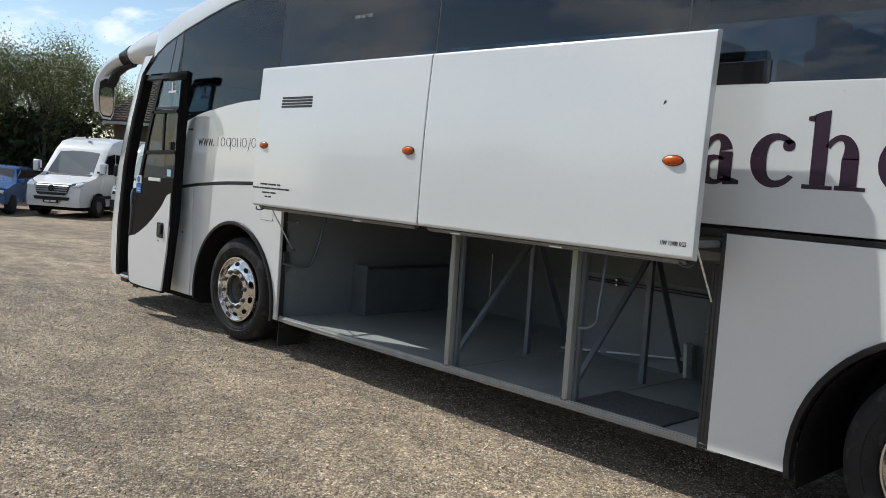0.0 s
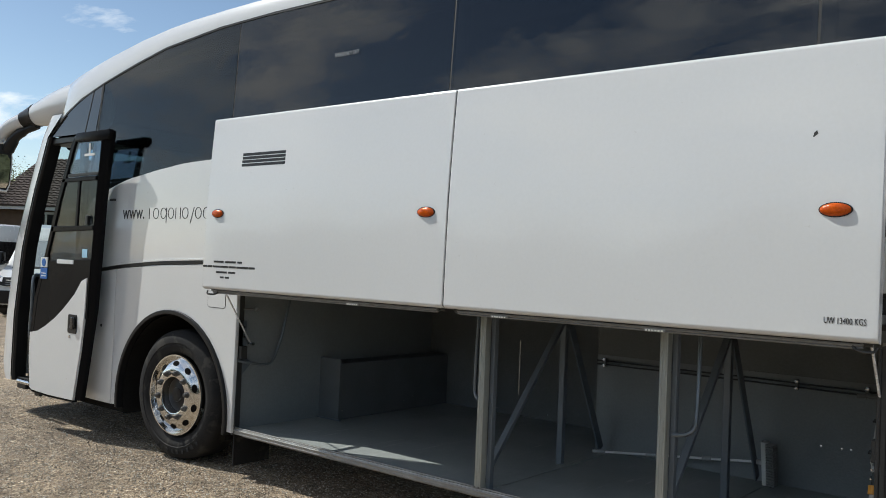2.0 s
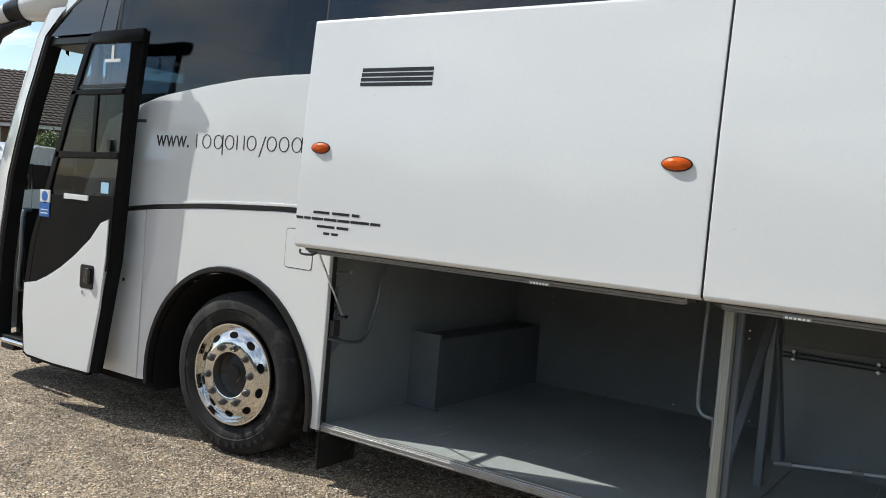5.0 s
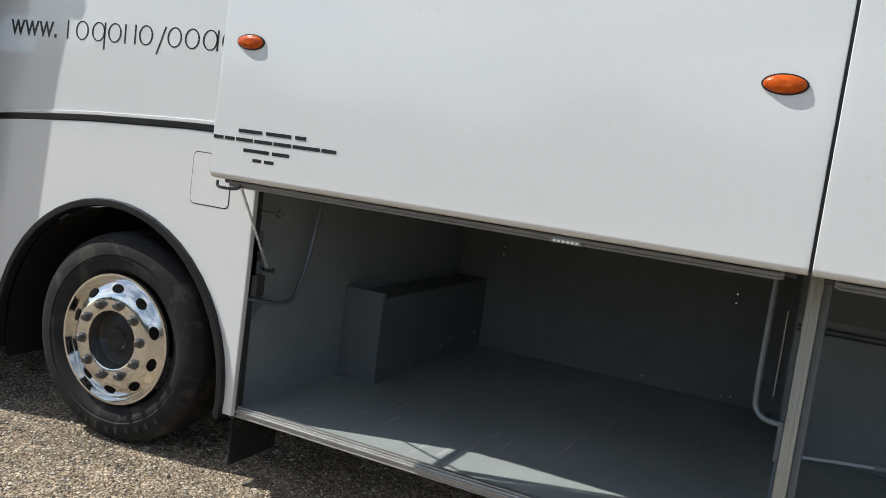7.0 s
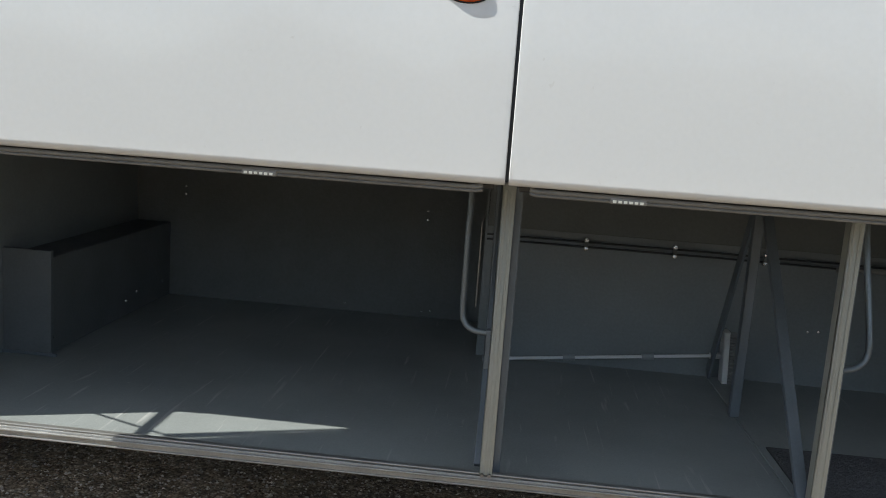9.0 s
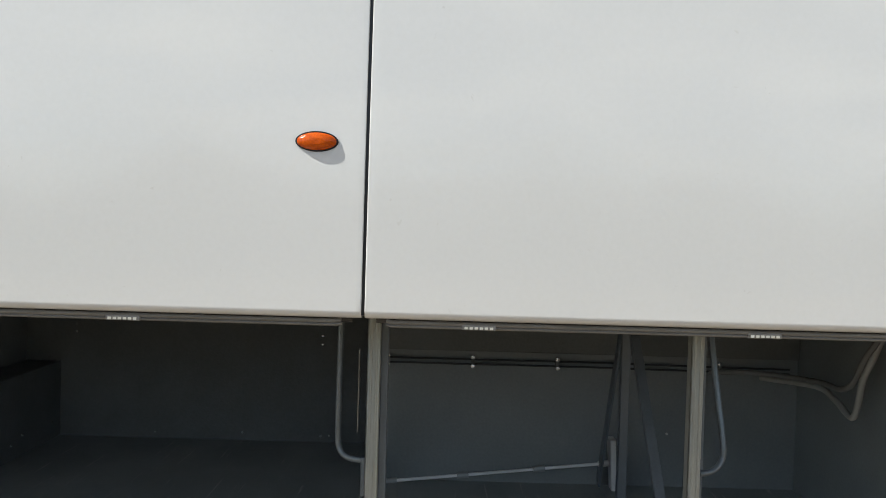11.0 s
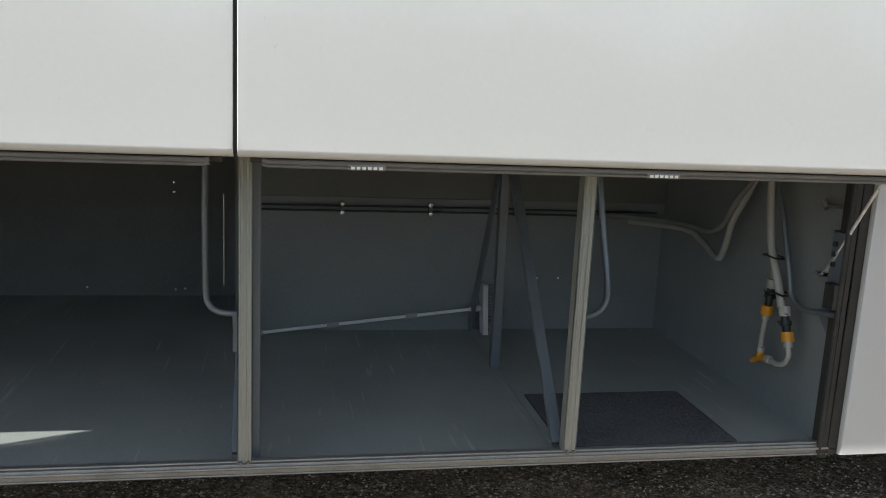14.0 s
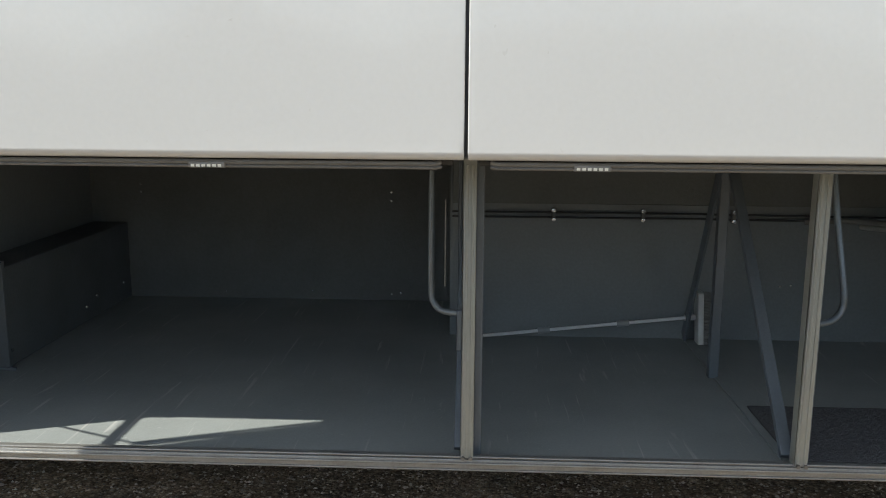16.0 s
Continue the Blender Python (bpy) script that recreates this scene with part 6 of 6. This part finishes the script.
def build_car(x, y, yaw):
    car = thing("car", 0, 0, 0, "metallic blue hatchback parked beside the van", "car")
    prof = [(2.05, 0.35, 0.80), (2.10, 0.60, 0.82), (1.95, 0.82, 0.84), (1.0, 1.0, 0.82), (0.35, 1.42, 0.62), (-0.2, 1.50, 0.60), (-1.2, 1.46, 0.60), (-1.85, 1.05, 0.76), (-2.0, 0.8, 0.8), (-2.0, 0.35, 0.8)]
    rows = [[(px, -w, z) for px, z, w in prof], [(px, -w * 0.8, z + 0.03) for px, z, w in prof], [(px + 0.06, 0, z + 0.05) for px, z, w in prof],
            [(px, w * 0.8, z + 0.03) for px, z, w in prof], [(px, w, z) for px, z, w in prof]]
    bm = loft(rows)
    bm.faces.new([bm.verts.new(p) for p in rows[0]])
    bm.faces.new([bm.verts.new(p) for p in rows[-1]])
    part("body", bm, CARBLUE, car, smooth=True)
    pts = [[(0.97, -0.68, 1.04), (0.98, 0, 1.085), (0.97, 0.68, 1.04)], [(0.42, -0.56, 1.42), (0.44, 0, 1.46), (0.42, 0.56, 1.42)]]
    part("windscreen", loft(pts), GLOSSBLACK, car)
    for s in (-1, 1):
        part("side_window", prism([(0.75, 1.02), (0.3, 1.38), (-1.1, 1.40), (-1.5, 1.05)], s * 0.70, s * 0.745, "y"), GLOSSBLACK, car)
        part("headlamp", boxes((1.93, 2.06, s * 0.66 - 0.14, s * 0.66 + 0.12, 0.64, 0.78), bevel=0.03), CHROME, car)
        part("wing_mirror", boxes((0.72, 0.86, s * 0.92 - 0.1, s * 0.92 + 0.08, 0.98, 1.12), bevel=0.03), CARBLUE, car)
        for cx in (1.3, -1.25):
            part("wheel", lathe([(0.31, -0.1), (0.31, 0.1), (0.2, 0.11), (0.0, 0.1)], cx, s * 0.74, 0.31, seg=20), RUBBER, car, smooth=True)
    part("grille", boxes((2.09, 2.13, -0.5, 0.5, 0.42, 0.58), bevel=0.02), PLASTIC, car)
    car.matrix_world = pose(x, y, ground_height(x, y) + 0.005, 0, 0, yaw)
    return car


# ---------------------------------------------------------------- house and trees
def build_house(x, y, yaw):
    house = thing("house", 0, 0, 0, "brown brick house with a tiled hipped roof", "house")
    L, D, E, R = 13.0, 8.2, 3.70, 6.25
    part("wall", boxes((0, L, 0, D, -0.5, E)), BRICK, house, "brown brick wall")
    part("gable", prism([(0.0, E), (D, E), (D / 2, R - 0.1)], 0.0, 0.25, "x"), BRICK, house)
    part("fascia", boxes((-0.35, L + 0.35, -0.42, -0.38, E - 0.12, E + 0.10)), HOUSEWHITE, house)
    part("bargeboard", prism([(-0.42, E - 0.05), (D / 2, R + 0.02), (D / 2, R - 0.14), (-0.42, E - 0.20)], -0.36, -0.32, "x"), HOUSEWHITE, house)
    roof = part("roof", prism([(-0.40, E + 0.02), (D / 2, R), (D + 0.4, E + 0.02), (D / 2, R - 0.15)], -0.32, L + 0.3, "x"), ROOFTILE, house, "brown tiled roof")
    n = 20
    for k in range(n):
        t0, t1 = k / n, (k + 1) / n
        ya, yb = -0.46 + (D / 2 + 0.46) * t0, -0.46 + (D / 2 + 0.46) * t1
        za, zb = E + 0.0 + (R - E) * t0, E + 0.0 + (R - E) * t1
        bm = bmesh.new()
        m = 48
        w = (L + 0.7) / m
        for j in range(m):
            x0 = -0.35 + w * j
            rows = []
            for s, lift in ((0.0, 0.0), (0.3, 0.035), (0.6, 0.035), (1.0, 0.0)):
                xx = x0 + w * s
                rows.append([(xx, ya, za + 0.02), (xx, ya, za + 0.085 + lift), (xx, yb + 0.02, zb + 0.045 + lift)])
            loft(rows, bm)
        bmesh.ops.remove_doubles(bm, verts=bm.verts[:], dist=1e-4)
        part("tile_course", bm, ROOFTILE, roof)
    for wx in (1.9, 5.6, 9.2):
        win = part("window", boxes((wx, wx + 1.55, -0.03, 0.02, 2.0, 3.45)), GLOSSBLACK, house, "white-framed casement window")
        for s in ((wx - 0.05, wx + 1.60, -0.07, 0.0, 3.42, 3.52), (wx - 0.1, wx + 1.65, -0.12, 0.0, 1.93, 2.01), (wx - 0.05, wx + 0.06, -0.07, 0.0, 2.0, 3.45),
                  (wx + 1.49, wx + 1.60, -0.07, 0.0, 2.0, 3.45), (wx + 0.49, wx + 0.57, -0.07, 0.0, 2.0, 3.45), (wx + 0.98, wx + 1.06, -0.07, 0.0, 2.0, 3.45), (wx, wx + 1.55, -0.06, 0.0, 2.72, 2.77)):
            part("window_frame", boxes(s), HOUSEWHITE, win)
    part("chimney", boxes((6.0, 6.9, D / 2 - 0.4, D / 2 + 0.4, R - 0.5, R + 0.9), bevel=0.03), BRICK, house)
    house.matrix_world = pose(x, y, ground_height(x, y), 0, 0, yaw)
    return house


def build_tree(x, y, h, seed, leafy=0.8, spread=0.42, name="tree", mat=None, label="tall tree just coming into leaf"):
    """A tapered trunk, forking limbs and a crown of many small leaf clusters with gaps."""
    rng = random.Random(seed)
    z0 = ground_height(x, y) - 0.1
    tree = thing(name, x, y, z0, label, "tree", "trees at the yard's edge")
    bm = bmesh.new()
    tips = []

    def limb(p, d, length, r, depth):
        pts, rad = [p], [r]
        for k in range(4):
            d = (d + Vector((rng.uniform(-1, 1), rng.uniform(-1, 1), rng.uniform(-0.3, 0.6))) * 0.16).normalized()
            p = p + d * length / 4
            pts.append(p)
            rad.append(r * (1 - 0.13 * (k + 1)))
            if depth >= 2:
                tips.append(p.copy())
        tube(pts, rad, 5 if depth else 7, bm)
        if depth < 3:
            for k in range(4 if depth == 0 else 3):
                a = rng.uniform(0, 2 * math.pi)
                nd = (d * 0.75 + Vector((math.cos(a), math.sin(a), rng.uniform(0.1, 0.7))) * (0.55 + spread * 0.3)).normalized()
                start = pts[rng.randint(2, 4)]
                limb(start, nd, length * rng.uniform(0.5, 0.72), r * 0.5, depth + 1)

    limb(Vector((x, y, z0)), Vector((0, 0, 1)), h * 0.42, h * 0.017, 0)
    part("trunk", bm, BARK, tree)
    verts, faces = [], []
    for p in tips:
        for k in range(int(46 * leafy)):
            q = p + Vector((rng.gauss(0, 1), rng.gauss(0, 1), rng.gauss(0, 0.8))) * h * 0.052
            s = rng.uniform(0.022, 0.055)
            u = Vector((rng.gauss(0, 1), rng.gauss(0, 1), rng.gauss(0, 1))).normalized()
            v = u.orthogonal().normalized()
            b = len(verts)
            verts += [tuple(q + u * s), tuple(q + v * s * 0.6), tuple(q - u * s), tuple(q - v * s * 0.6)]
            faces.append((b, b + 1, b + 2, b + 3))
    me = bpy.data.meshes.new("crown")
    me.from_pydata(verts, [], faces)
    me.materials.append(mat or LEAF)
    c = new("crown", me)
    c.parent = tree
    c.matrix_parent_inverse = tree.matrix_world.inverted()
    return tree


def build_hedge(name, x0, y0, x1, y1, h, seed, n, mat, label, deep=1.6):
    rng = random.Random(seed)
    verts, faces = [], []
    for i in range(n):
        t = rng.random()
        px, py = x0 + (x1 - x0) * t, y0 + (y1 - y0) * t
        top = h * (0.72 + 0.42 * noise.noise((t * 14, seed, 0)) + 0.18 * noise.noise((t * 60, seed, 3)))
        z = top * (1 - rng.random() ** 1.6) if rng.random() < 0.75 else top * rng.random()
        q = Vector((px + rng.gauss(0, deep * 0.5), py + rng.gauss(0, deep * 0.5), ground_height(px, py) + max(0, z)))
        s = rng.uniform(0.08, 0.20)
        u = Vector((rng.gauss(0, 1), rng.gauss(0, 1), rng.gauss(0, 1))).normalized()
        v = u.orthogonal().normalized()
        b = len(verts)
        verts += [tuple(q + u * s), tuple(q + v * s * 0.7), tuple(q - u * s), tuple(q - v * s * 0.7)]
        faces.append((b, b + 1, b + 2, b + 3))
    me = bpy.data.meshes.new(name)
    me.from_pydata(verts, [], faces)
    me.materials.append(mat)
    return tagged(new(name, me), label, "hedge", kind="stuff")


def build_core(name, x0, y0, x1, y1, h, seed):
    """A solid dark core for a thicket, standing in for the shade between its leaves; uneven on top."""
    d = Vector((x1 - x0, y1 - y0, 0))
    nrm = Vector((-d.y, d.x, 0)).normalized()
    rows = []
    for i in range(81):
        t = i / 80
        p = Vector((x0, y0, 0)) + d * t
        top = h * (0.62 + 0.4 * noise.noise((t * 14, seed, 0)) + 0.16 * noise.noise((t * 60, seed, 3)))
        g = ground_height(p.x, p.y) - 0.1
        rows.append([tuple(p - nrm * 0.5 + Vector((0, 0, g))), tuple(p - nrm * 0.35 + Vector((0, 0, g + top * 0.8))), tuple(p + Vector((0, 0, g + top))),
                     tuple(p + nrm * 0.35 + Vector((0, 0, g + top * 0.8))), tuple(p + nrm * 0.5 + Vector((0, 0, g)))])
    return tagged(part(name, loft(rows), LEAFDARK), "solid dark core painted as the hedge's shaded inside", "hedge", kind="stuff")


build_van(-26.0, 8.0, -50, False, "white high-roof van with a chromed grille, parked in the yard")
build_van(-23.0, 9.4, -48, True, "white van with a black bumper and grille, parked in the yard")
build_car(-26.65, 4.9, -34)
build_house(-36.3, 12.7, 34)
k = 0
for tx, ty, th in ((-38, 4.5, 8.4), (-37, 7.0, 8.0), (-40, 8.6, 9.2), (-36.5, 9.3, 7.8), (-39, 11.2, 8.6), (-42, 2.0, 8.5), (-35.5, 5.6, 7.2), (-45, 14.5, 9.0), (-41, -1.5, 8.5), (-38.5, 10.2, 8.2),
                   (-44, 6.0, 9.0), (-47, 18.5, 9.5), (-37.6, 5.7, 8.8), (-38.8, 3.2, 8.2), (-39.5, 6.6, 9.0), (-37.2, 8.2, 8.6), (-40.5, 10.0, 9.0), (-38.2, 1.4, 8.0), (-41.5, 4.6, 9.2), (-36.8, 4.9, 7.0),
                   (-36.4, 6.9, 6.6), (-36.6, 3.4, 6.8)):
    build_tree(tx, ty, th, 20 + k, 1.2)
    k += 1
build_tree(-28.5, 13.9, 4.0, 61, 1.2, label="small leafy tree in front of the house")
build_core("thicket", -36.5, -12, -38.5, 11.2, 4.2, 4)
build_hedge("hedge", -35.8, -12, -37.8, 11.2, 4.8, 4, 30000, LEAFDARK, "dark evergreen hedge along the yard's edge")
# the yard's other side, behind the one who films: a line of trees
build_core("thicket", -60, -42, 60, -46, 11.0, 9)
build_hedge("hedge", -60, -41, 60, -45, 12.5, 9, 20000, LEAFDARK, "unseen distant line of trees, there to be reflected", 2.5)
# unseen trees beyond the coach's tail, added for the wing mirror to reflect
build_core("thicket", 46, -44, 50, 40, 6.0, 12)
build_hedge("hedge", 45, -44, 49, 40, 7.0, 12, 12000, LEAFDARK, "unseen distant line of trees, there to be reflected", 2.5)
